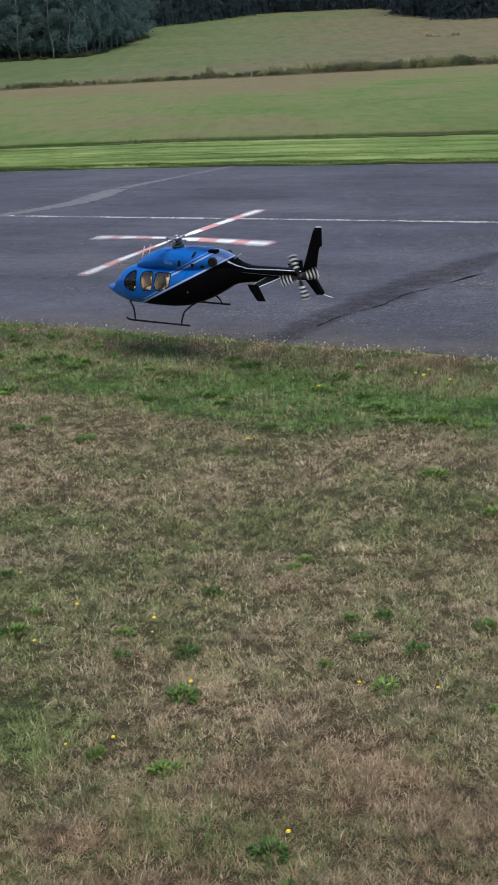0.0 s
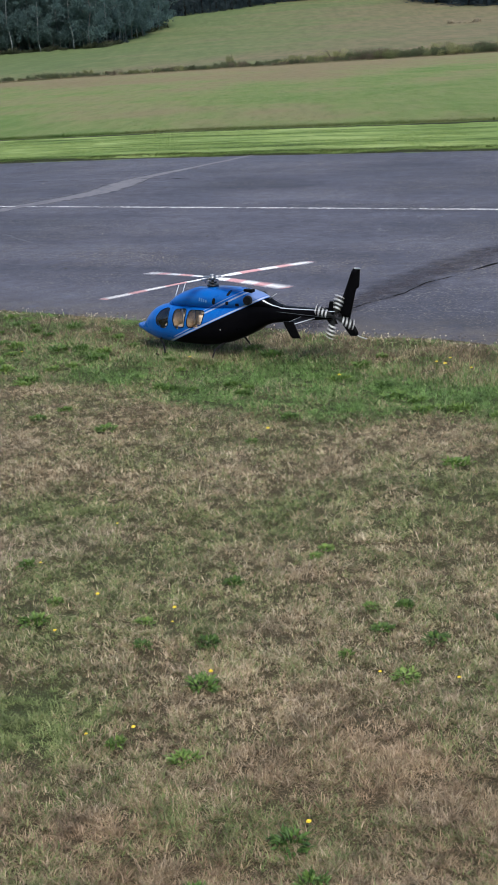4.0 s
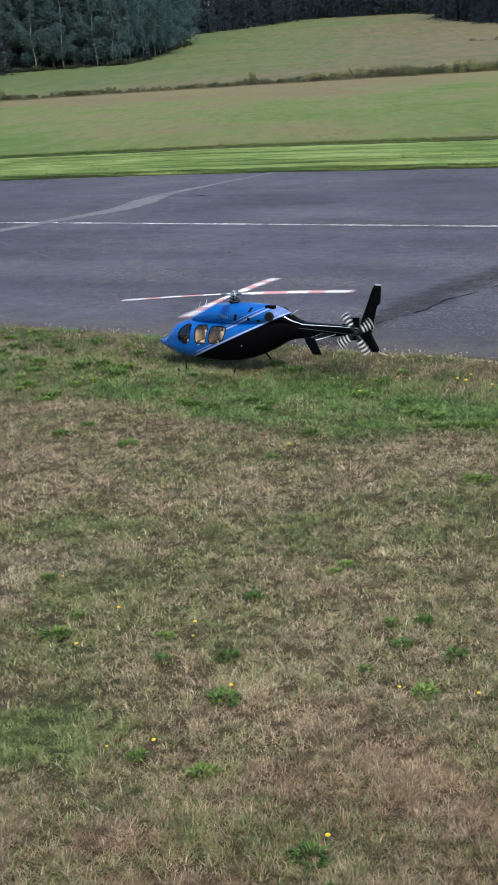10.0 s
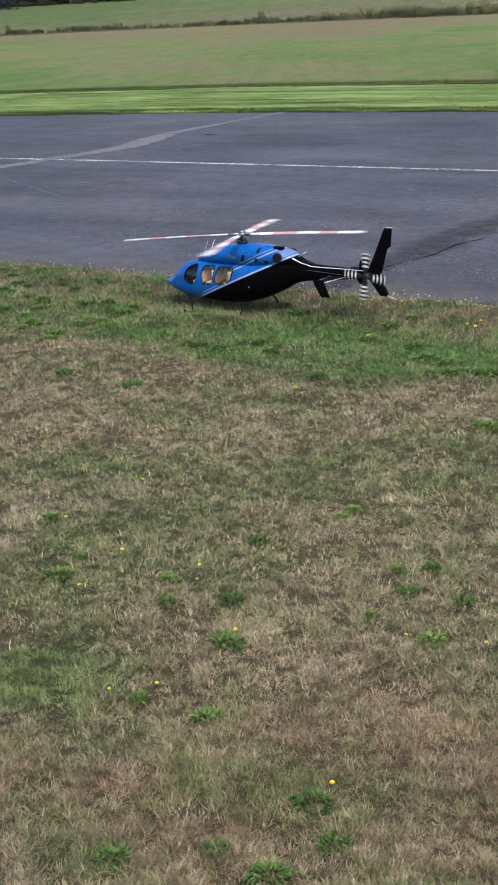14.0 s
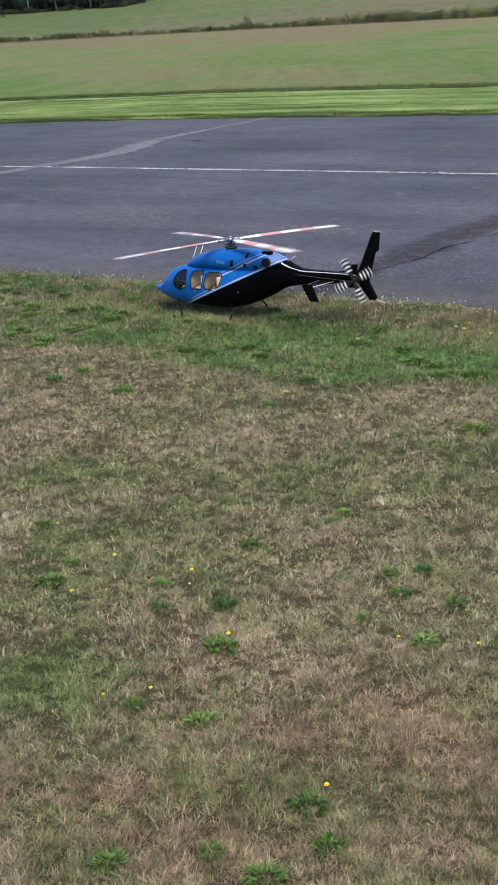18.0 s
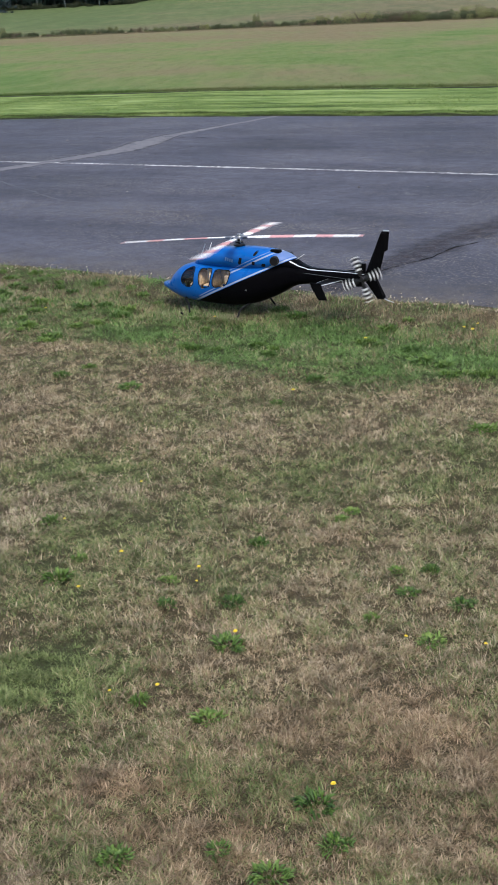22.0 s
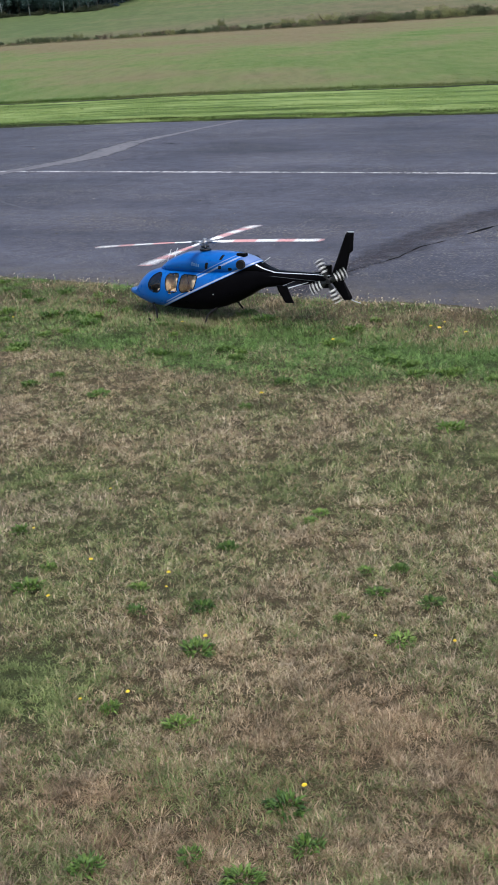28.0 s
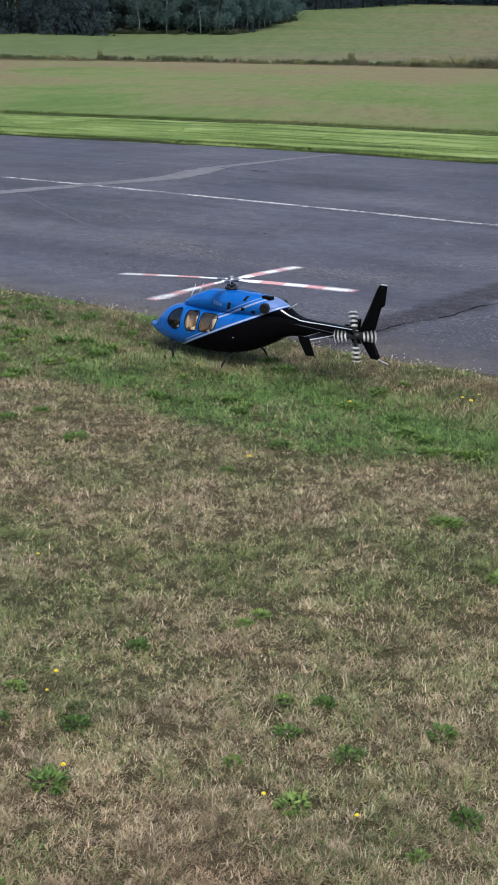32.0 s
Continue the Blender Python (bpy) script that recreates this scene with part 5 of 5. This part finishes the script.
def weed_data():
    """Low mounds of small leaves."""
    rng = random.Random(4)
    out = []
    for k in range(6):
        big = bmesh.new()
        me = bpy.data.meshes.new("weed_leaves")
        for j in range(rng.randint(85, 105)):
            one = weed_leaf(rng, rng.uniform(0.014, 0.036), rng.uniform(0.0030, 0.0058))
            a, q = rng.uniform(0, 360), 0.045 * math.sqrt(rng.random())
            t = a + rng.uniform(-50, 50)
            m = pose(q * math.cos(radians(a)), q * math.sin(radians(a)) , rng.uniform(0, 0.022) * (1 - q / 0.05), rng.uniform(-35, 35), rng.uniform(-55, 15), t)
            one.transform(m)
            tmp = bpy.data.meshes.new("tmp")
            one.to_mesh(tmp)
            one.free()
            big.from_mesh(tmp)
            bpy.data.meshes.remove(tmp)
        big.to_mesh(me)
        big.free()
        me.materials.append(M_WEED)
        out.append(me)
    return out


MOUNDS = weed_data()
WEEDS = ((0.07, 2.30, 1.25), (-0.19, 2.67, 1.0), (-0.17, 3.30, 1.1), (-0.17, 3.05, 1.0), (0.49, 3.25, 0.9), (0.42, 3.48, 0.9), (-0.11, 3.75, 1.0),
         (-0.37, 2.76, 0.9), (0.38, 3.03, 1.0), (0.23, 3.19, 0.7), (0.34, 3.33, 0.8), (-0.72, 3.52, 1.0), (-0.37, 3.47, 0.7), (-0.68, 3.66, 0.8),
         (0.20, 4.01, 0.9), (0.16, 3.94, 0.7), (0.08, 5.76, 1.3), (-0.80, 5.72, 1.2), (-1.17, 5.95, 1.0))
WEEDS_FAR = ((-0.01, 7.01, 1.8), (0.48, 6.68, 1.6), (-0.34, 2.13, 1.0), (-0.13, 2.15, 0.7), (0.11, 2.15, 1.0), (0.76, 4.84, 1.3), (-0.36, 3.30, 0.8),
             (-0.84, 4.00, 0.8), (-0.02, 2.06, 1.1), (0.32, 3.49, 0.6), (-0.09, 5.38, 0.8), (0.71, 3.36, 0.9), (0.75, 3.03, 1.1),
             (0.90, 4.37, 0.9), (0.65, 2.88, 0.7), (-1.06, 6.09, 0.8), (0.70, 5.9, 1.2), (-0.55, 6.4, 1.1), (-1.4, 6.7, 1.2))
FLOWERS = ((-0.79, 4.02), (-0.55, 3.71), (-0.29, 3.58), (-0.64, 3.45), (0.31, 3.08), (0.11, 2.39), (-0.57, 4.38), (0.35, 6.43), (0.92, 6.56),
           (-0.33, 2.86), (-0.45, 2.83), (-0.29, 3.48), (-0.15, 3.14), (-0.02, 5.52), (0.88, 6.62), (0.97, 6.70), (-0.48, 7.05), (1.05, 6.45), (-1.9, 7.6), (-1.55, 7.45), (0.52, 3.02))


def build_weeds():
    rng = random.Random(9)
    band = []
    for _ in range(26):
        u, v = rng.uniform(-5.6, -1.6), rng.uniform(5.35, 6.35)
        band.append((*uv_to_xy(u, v), rng.uniform(0.7, 1.7)))
    for _ in range(16):
        u, v = rng.uniform(-6.6, -3.9), rng.uniform(5.25, 6.4)
        band.append((*uv_to_xy(u, v), rng.uniform(0.8, 1.8)))
    for _ in range(24):
        u, v = rng.uniform(-7.0, -4.3), rng.uniform(5.95, 6.6)
        band.append((*uv_to_xy(u, v), rng.uniform(0.8, 1.5)))
    for x, y, s in WEEDS + WEEDS_FAR + tuple(band):
        w = new("weed")
        tagged(w, "low green broad-leaved weed rosette in the dry lawn", "weed", "weeds in the lawn")
        w.matrix_basis = pose(x, y - 0.018, hgt(x, y) + float(turf_bump(x, y)) + 0.010, 0, 0, rng.uniform(0, 360))
        lf = new("leaf_rosette", rng.choice(MOUNDS))
        lf.parent = w
        lf.matrix_basis = Matrix.Diagonal((s * rng.uniform(0.62, 1.0), s * rng.uniform(0.5, 0.85), s * rng.uniform(0.6, 0.85), 1))
    # flowers
    bm = bmesh.new()
    tube(bm, [(0, 0, 0), (0.003, 0.001, 0.02), (0.002, 0.003, 0.045)], 0.0011, 6)
    stalk = bpy.data.meshes.new("stalk")
    bm.to_mesh(stalk)
    bm.free()
    stalk.materials.append(M_STALK)
    bm = bmesh.new()
    for ring, (rad, lift, n) in enumerate(((0.0105, 0.001, 15), (0.0085, 0.004, 12), (0.005, 0.006, 9))):
        for k in range(n):
            a = 2 * math.pi * (k + 0.5 * ring) / n
            d, t = Vector((math.cos(a), math.sin(a), 0)), Vector((-math.sin(a), math.cos(a), 0))
            c = Vector((0.002, 0.003, 0.045))
            bm.faces.new([bm.verts.new(p) for p in (c + t * 0.0006, c + d * rad + t * 0.0016 + Vector((0, 0, lift)), c + d * rad - t * 0.0016 + Vector((0, 0, lift)), c - t * 0.0006)])
    head = bpy.data.meshes.new("flower_head")
    bm.to_mesh(head)
    bm.free()
    head.materials.append(M_PETAL)
    for x, y in FLOWERS:
        f = new("dandelion")
        tagged(f, "small yellow dandelion flower on a short stalk", "flower", "dandelions in the lawn")
        s = rng.uniform(0.46, 0.68) if y < 5 else rng.uniform(0.8, 1.05)
        f.matrix_basis = pose(x, y - 0.040, hgt(x, y) + float(turf_bump(x, y)) - 0.006, rng.uniform(-8, 8), rng.uniform(-8, 8), rng.uniform(0, 360)) @ Matrix.Diagonal((s, s, s, 1))
        for name, me in (("stalk", stalk), ("flower_head", head)):
            p = new(name, me)
            p.parent = f


build_weeds()


# ---- hedge of rough scrub along the top of the field ----
def leafy(rng, n, size, spread, lift, squash=1.0, top=1.0):
    """A crown of n small leaf pieces in uneven clumps, as vertices and faces."""
    verts, faces = [], []
    clumps = [(Vector((rng.gauss(0, spread), rng.gauss(0, spread), 0)), rng.uniform(0.35, 0.8) * spread, rng.uniform(0.45, 1.0)) for _ in range(9)]
    for _ in range(n):
        c, rad, h = rng.choice(clumps)
        d = Vector((rng.gauss(0, 1), rng.gauss(0, 1), rng.gauss(0, 1))).normalized() * rad * rng.random() ** 0.4
        p = c + d
        p.z = lift + h * top * 0.55 + d.z * squash * 1.2
        p.z = max(0.02, p.z)
        a = Vector((rng.gauss(0, 1), rng.gauss(0, 1), rng.gauss(0, 0.7))).normalized() * size * rng.uniform(0.5, 1.2)
        b = a.cross(Vector((rng.gauss(0, 1), rng.gauss(0, 1), rng.gauss(0, 1)))).normalized() * size * rng.uniform(0.3, 0.6)
        i = len(verts)
        verts += [p - a, p + b, p + a, p - b]
        faces.append((i, i + 1, i + 2, i + 3))
    return verts, faces


BUSH_TONES = {
    "dark green": ((0.075, 0.095, 0.052), (0.11, 0.135, 0.074), (0.15, 0.175, 0.10)),
    "olive green": ((0.13, 0.155, 0.07), (0.185, 0.21, 0.10), (0.25, 0.27, 0.14)),
    "russet brown": ((0.115, 0.098, 0.066), (0.165, 0.145, 0.10), (0.22, 0.195, 0.14)),
    "yellow-green": ((0.185, 0.205, 0.09), (0.255, 0.272, 0.125), (0.325, 0.33, 0.165)),
    "straw-coloured": ((0.26, 0.225, 0.155), (0.34, 0.30, 0.21), (0.42, 0.375, 0.27)),
    "shade green": ((0.06, 0.075, 0.046), (0.085, 0.105, 0.064), (0.12, 0.14, 0.085)),
}
M_TWIG = plain("twigs", (0.07, 0.052, 0.036), 0.9, 0, 0.3, 30)


def build_bushes():
    rng = random.Random(3)
    kinds = {}
    for tone, cols in BUSH_TONES.items():
        m = leaf_material("scrub_" + tone.replace(" ", "_").replace("-", "_"), cols, 0.4, 0.08)
        kinds[tone] = []
        for k in range(2):
            ob = new("bush")
            bm = bmesh.new()
            for j in range(7):
                a = rng.uniform(0, 6.28)
                tube(bm, [(0, 0, 0), (0.25 * math.cos(a), 0.25 * math.sin(a), 0.35), (0.5 * math.cos(a), 0.5 * math.sin(a), 0.75)], [0.02, 0.013, 0.005], 5)
            part("woody_stem", bm, M_TWIG, ob)
            vs, fs = leafy(rng, 1900, 0.046, 0.46, 0.0, 1.0, 0.75)
            lv = mesh_ob("foliage", vs, fs, m)
            lv.parent = ob
            tagged(ob, "ragged " + tone + " scrub bush in the field hedge", "bush", "hedge bushes")
            kinds[tone].append(ob)
    used = set()
    for spare in kinds["shade green"]:
        spare.matrix_basis = pose(-37.0 - 2 * len(used), 169.5, hgt(-37.0, 169.5) - 0.05)
        tagged(spare, "low scrub bush at the foot of the birch wood", "bush", "wood undergrowth")
        used.add(spare.name)
    for spare, (x, y) in zip(kinds["straw-coloured"], ((21.3, 166.2), (24.5, 165.0))):
        spare.matrix_basis = pose(x, y, hgt(x, y) - 0.05)
        tagged(spare, "pale dead brushwood clump on the hillside", "brushwood", "dead brushwood")
        spare.scale = (0.7, 0.7, 0.8)
        used.add(spare.name)
    for row, (back, step) in enumerate(((0.0, 0.48), (1.8, 0.9), (4.4, 1.2))):
        x = -40.0
        while x < 22:
            x += step * rng.uniform(0.7, 1.3)
            # low and broken towards -x, broad and rank towards +x
            rank = min(1.0, max(0.0, (x + 8) / 16))
            if row and rng.random() > 0.25 + 0.7 * rank:
                continue
            if row == 0:
                tone = rng.choices(["dark green", "olive green", "russet brown", "yellow-green"], [5.5, 2.6, 3.2, 0.9])[0]
            else:
                tone = rng.choices(["dark green", "olive green", "russet brown", "yellow-green"], [0.7, 4, 1.2, 4.2])[0]
            s = rng.uniform(0.5, 1.15) * ((0.52 + 0.42 * rank) if row == 0 else (0.46 + 0.44 * rank)) * (0.6 + 0.8 * float(vnoise(x, 3.0, 0.35, row)))
            yy = back + float(np.interp(x, *HEDGE)) + rng.uniform(-0.5, 0.5)
            src = kinds[tone][rng.randrange(2)]
            m = pose(x, yy, hgt(x, yy) - 0.03, 0, 0, rng.uniform(0, 360))
            if src.name in used:
                ob = copy_thing(src, m)
            else:
                ob = src
                ob.matrix_basis = m
                used.add(src.name)
            ob.scale = (s * rng.uniform(0.9, 1.3), s * rng.uniform(0.9, 1.3), s * rng.uniform(0.75, 1.15))
    # undergrowth along the foot of the birch wood
    az = -14.6
    while az < -5.3:
        az += rng.uniform(0.22, 0.5)
        yy = 169.5 + max(0, az + 7.6) * 13 + rng.uniform(-1.0, 1.5)
        x = math.tan(radians(az)) * yy
        tone = "shade green"
        ob = copy_thing(kinds[tone][rng.randrange(2)], pose(x, yy, hgt(x, yy) - 0.05, 0, 0, rng.uniform(0, 360)))
        s = rng.uniform(0.6, 1.2)
        ob.scale = (s * 1.3, s * 1.3, s)
        tagged(ob, "low scrub bush at the foot of the birch wood", "bush", "wood undergrowth")
    # a few saplings that stand out of the scrub
    for x, y, h in ((-3.6, 94.6, 1.25), (-21.6, 92.6, 1.0), (-29.5, 92.6, 1.0)):
        ob = copy_thing(kinds["olive green"][0], pose(x, y, hgt(x, y), 0, 0, rng.uniform(0, 360)))
        ob.scale = (0.35, 0.35, h)
        tagged(ob, "slim olive green sapling above the scrub", "sapling")
    # a pale dead clump on the hillside
    for x, y, s in ((22.4, 165.6, 0.6), (23.6, 164.8, 0.45)):
        ob = copy_thing(kinds["straw-coloured"][0], pose(x, y, hgt(x, y) - 0.05, 0, 0, rng.uniform(0, 360)))
        ob.scale = (s * 1.2, s * 1.2, s * 0.7)
        tagged(ob, "pale dead brushwood clump on the hillside", "brushwood", "dead brushwood")
    bm = bmesh.new()
    box(bm, -0.08, 0.08, -0.05, 0.05, 0, 0.18, 0.03)
    me = bpy.data.meshes.new("marker_stone")
    bm.to_mesh(me)
    bm.free()
    me.materials.append(plain("whitewash", (0.40, 0.40, 0.38), 0.8, 0, 0.1, 20))
    st = tagged(new("marker_stone", me), "small whitewashed marker block in the scrub", "marker")
    st.location = (-5.4, 91.0, hgt(-5.4, 91.0))


build_bushes()


# ---- woods ----
def bark_material(name, pale):
    k = Mat(name, 0.9, 0, 0.2)
    n = k.noise(1.0, 5, 0.6, k.stretch(3, 3, 0.9))
    k.color(k.ramp(n, (0.35, (0.06, 0.06, 0.056)), (0.47, pale), (0.7, tuple(min(1, c * 1.25) for c in pale))))
    k.bump(k.noise(14, 4), 0.5, 0.02)
    return k.m


# birch bark, leaves and needles carry the blue of distance haze in their colour
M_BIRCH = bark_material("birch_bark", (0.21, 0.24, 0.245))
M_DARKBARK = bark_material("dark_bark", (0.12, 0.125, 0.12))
M_HAZED_BROADLEAF = leaf_material("hazed_broad_leaves", ((0.128, 0.205, 0.205), (0.152, 0.235, 0.230), (0.180, 0.265, 0.250)), 0.68, 0.05)
M_HAZED_NEEDLES = leaf_material("hazed_needles", ((0.052, 0.076, 0.092), (0.066, 0.094, 0.110), (0.082, 0.114, 0.128)), 0.5, 0.04)
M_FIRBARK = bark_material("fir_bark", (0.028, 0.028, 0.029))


def leaf_cards(rng, spots, count, lo, hi, droop, material, owner):
    """A crown of many small leaf pieces round the given spots (x, y, z, radius)."""
    verts, faces = [], []
    for _ in range(count):
        cx, cy, cz, cr = rng.choice(spots)
        d = Vector((rng.gauss(0, 1), rng.gauss(0, 1), rng.gauss(0, 1))).normalized() * cr * rng.random() ** 0.45
        p = Vector((cx, cy, cz)) + d - Vector((0, 0, droop * d.length))
        p.z = max(0.15, p.z)
        a = Vector((rng.gauss(0, 1), rng.gauss(0, 1), rng.gauss(-0.6, 0.8))).normalized() * rng.uniform(lo, hi)
        b = a.cross(Vector((rng.gauss(0, 1), rng.gauss(0, 1), rng.gauss(0, 1)))).normalized() * rng.uniform(lo, hi) * 0.5
        i = len(verts)
        verts += [p - a, p + b, p + a, p - b]
        faces.append((i, i + 1, i + 2, i + 3))
    cr = mesh_ob("crown", verts, faces, material)
    cr.parent = owner


def tree_broad(rng, h, pale, fine):
    ob = new("birch_tree" if pale else "broadleaf_tree")
    bm = bmesh.new()
    steps = (0, 0.12, 0.3, 0.5, 0.75, 0.97)
    bend = [(rng.gauss(0, 0.12) * k, rng.gauss(0, 0.12) * k, h * t) for k, t in enumerate(steps)]
    tube(bm, bend, [0.09, 0.078, 0.064, 0.05, 0.03, 0.01], 7)
    for k in range(12):
        t = rng.uniform(0.15, 0.95)
        z = h * t
        a, ln = rng.uniform(0, 6.28), (1.05 - t) * 2.4 + 0.5
        bx, by = np.interp(t, steps, [q[0] for q in bend]), np.interp(t, steps, [q[1] for q in bend])
        tube(bm, [(bx, by, z), (bx + ln * 0.5 * math.cos(a), by + ln * 0.5 * math.sin(a), z + ln * 0.4), (bx + ln * math.cos(a), by + ln * math.sin(a), z + ln * 0.45)], [0.022, 0.014, 0.006], 4)
    part("trunk", bm, M_BIRCH if pale else M_DARKBARK, ob, "pale birch trunk" if pale else "dark trunk")
    spots = []
    for k in range(80):
        t = rng.uniform(0.02, 1.0)
        rad = 2.3 * (0.35 + 0.65 * math.sin(math.pi * min(1, 0.12 + 0.86 * t)) ** 0.7) * (1.1 - 0.5 * t)
        a = rng.uniform(0, 6.28)
        q = rad * math.sqrt(rng.random())
        spots.append((q * math.cos(a), q * math.sin(a), h * (0.10 + 0.92 * t), rng.uniform(0.35, 0.95)))
    if fine:
        leaf_cards(rng, spots, 9500, 0.07, 0.16, 0.7, M_HAZED_BROADLEAF, ob)
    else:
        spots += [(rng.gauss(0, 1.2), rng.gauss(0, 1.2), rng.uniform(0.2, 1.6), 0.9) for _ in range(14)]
        leaf_cards(rng, spots, 3200, 0.15, 0.30, 0.5, M_HAZED_BROADLEAF, ob)
    return ob


def tree_conifer(rng, h, fine):
    ob = new("conifer_tree")
    bm = bmesh.new()
    tube(bm, [(0, 0, 0), (0.02, 0.01, h * 0.4), (0, 0, h * 0.99)], [0.22, 0.15, 0.02], 7)
    part("trunk", bm, M_FIRBARK, ob, "dark trunk")
    spots = []
    for k in range(170):
        t = rng.random() ** 1.05
        z = h * (0.03 + 0.95 * t)
        ln = (1 - t) * 2.9 * rng.uniform(0.55, 1.15) + 0.2
        a = rng.uniform(0, 6.28)
        for f in (0.35, 0.65, 0.95):
            spots.append((math.cos(a) * ln * f, math.sin(a) * ln * f, z - 0.3 * ln * f * f, 0.18 + 0.16 * ln * (1.1 - f)))
    leaf_cards(rng, spots, *((7000, 0.08, 0.19) if fine else (3000, 0.13, 0.29)), 0.3, M_HAZED_NEEDLES, ob)
    return ob


def build_woods():
    rng = random.Random(17)
    birch = [tree_broad(rng, h, True, True) for h in (15.0, 17.0, 13.5)]
    broad = [tree_broad(rng, h, False, True) for h in (14.0, 16.5)]
    inner = [tree_broad(rng, h, False, False) for h in (14.0, 16.0)]
    edge_fir = [tree_conifer(rng, h, True) for h in (17.0, 14.5)]
    fir = [tree_conifer(rng, h, False) for h in (17.0, 20.0, 14.0)]
    used = set()

    def plant(src, x, y, label, group, scale=1.0):
        m = pose(x, y, hgt(x, y) - 0.1, 0, 0, rng.uniform(0, 360))
        if src.name in used:
            ob = copy_thing(src, m)
        else:
            ob = src
            ob.matrix_basis = m
            used.add(src.name)
        ob.scale = (scale, scale, scale * rng.uniform(0.9, 1.15))
        return tagged(ob, label, "tree", group)

    def at(az, y):
        return math.tan(radians(az)) * y

    # birch wood: front row, then denser rows behind
    az = -14.6
    while az < -5.2:
        az += rng.uniform(0.16, 0.44)
        y = 171 + max(0, az + 7.6) * 13 + rng.uniform(-2.0, 3.0)
        pale = rng.random() < 0.5
        plant(rng.choice(birch if pale else broad), at(az, y), y, "tall pale-stemmed birch at the wood's edge" if pale else "dark-stemmed broadleaf tree at the wood's edge", "birch wood", rng.uniform(0.8, 1.1))
    for az in (-7.0, -6.7, -6.45, -6.2, -5.95):
        y = 169 + (az + 7.6) * 12 + rng.uniform(-1, 1)
        plant(rng.choice(birch), at(az, y), y, "tall pale-stemmed birch at the wood's edge", "birch wood", rng.uniform(0.95, 1.15))
    for row in range(5):
        az = -15.0
        while az < -5.9 + 0.05 * row:
            az += rng.uniform(0.32, 0.70)
            y = 175 + row * 5 + max(0, az + 7.6) * 13 + rng.uniform(-2, 2)
            kind = rng.random()
            src = rng.choice(inner if kind < 0.75 else fir)
            plant(src, at(az, y), y, "tree inside the dark birch wood", "birch wood", rng.uniform(0.85, 1.15))
    # firs that close the wood towards the valley
    for row in range(3):
        az = -30.0
        while az < -13.6:
            az += rng.uniform(0.5, 1.0)
            y = 164 + row * 6 + rng.uniform(-2, 2) - max(0, -16 - az) * 1.2
            plant(rng.choice(edge_fir if row == 0 and az > -20 else fir), at(az, y), y, "dense dark fir at the wood's edge", "fir wood", rng.uniform(0.85, 1.2))
    # dark woods along the hill's crest
    for row in range(5):
        az = -6.4
        while az < 16:
            az += rng.uniform(0.45, 0.85)
            front = float(np.interp(az, (-6.5, -4.6, 0.35, 4.2, 5.4, 6.2, 8.6, 16), (226, 234, 258, 252, 250, 219, 201, 192)))
            y = front + 1.5 + row * 4.5 + rng.uniform(-1.5, 1.5)
            src = rng.choice(edge_fir if row < 2 else fir)
            plant(src, at(az, y), y, "dark tree in the hillside wood", "hill wood", rng.uniform(0.8, 1.15))


build_woods()


def motions():
    rest = pose(-0.445, 7.30, 0.0, 0, -1.0, 147.5)
    flight = [
        (0.0, pose(-0.474, 7.307, 0.305, -7.6, -1.1, 145.7)),
        (0.3, pose(-0.415, 7.320, 0.251, -8.1, 0.2, 145.6)),
        (0.6, pose(-0.379, 7.322, 0.188, -8.3, 1.2, 145.5)),
        (1.0, pose(-0.381, 7.307, 0.097, -6.7, 3.0, 145.7)),
        (1.3, pose(-0.419, 7.295, 0.035, -5.3, 2.7, 145.7)),
        (1.6, pose(-0.449, 7.303, 0.000, -2.3, 2.0, 146.4)),
        (2.0, pose(-0.447, 7.295, 0.000, -0.6, 0.3, 147.4)),
        (2.4, rest),
        (32.0, rest),
    ]
    walk(helicopter, flight)
    # rotor phases, in degrees, at whole seconds; four blades, so only the quarter turn matters
    phases = {0: 83, 1: 31, 2: 88, 3: 63, 6: 83, 7: 64, 8: 12, 9: 30, 10: 15, 11: 76, 12: 33, 13: 57, 14: 20, 17: 85, 18: 64, 19: 44, 20: 17, 21: 77, 22: 18,
              23: 8, 24: 42, 25: 9, 28: 10, 29: 15, 30: 49, 31: 21, 32: 9}
    walk(main_rotor, spin_rows(phases, 24.0, lambda a: pose(*HUB, 0.4, 2.8, 0) @ pose(0, 0, 0, 0, 0, a)))
    walk(tail_rotor, spin_rows(TAIL_PHASES, 86.0, lambda a: pose(*TAIL_HUB, 0, a, 0)))


motions()
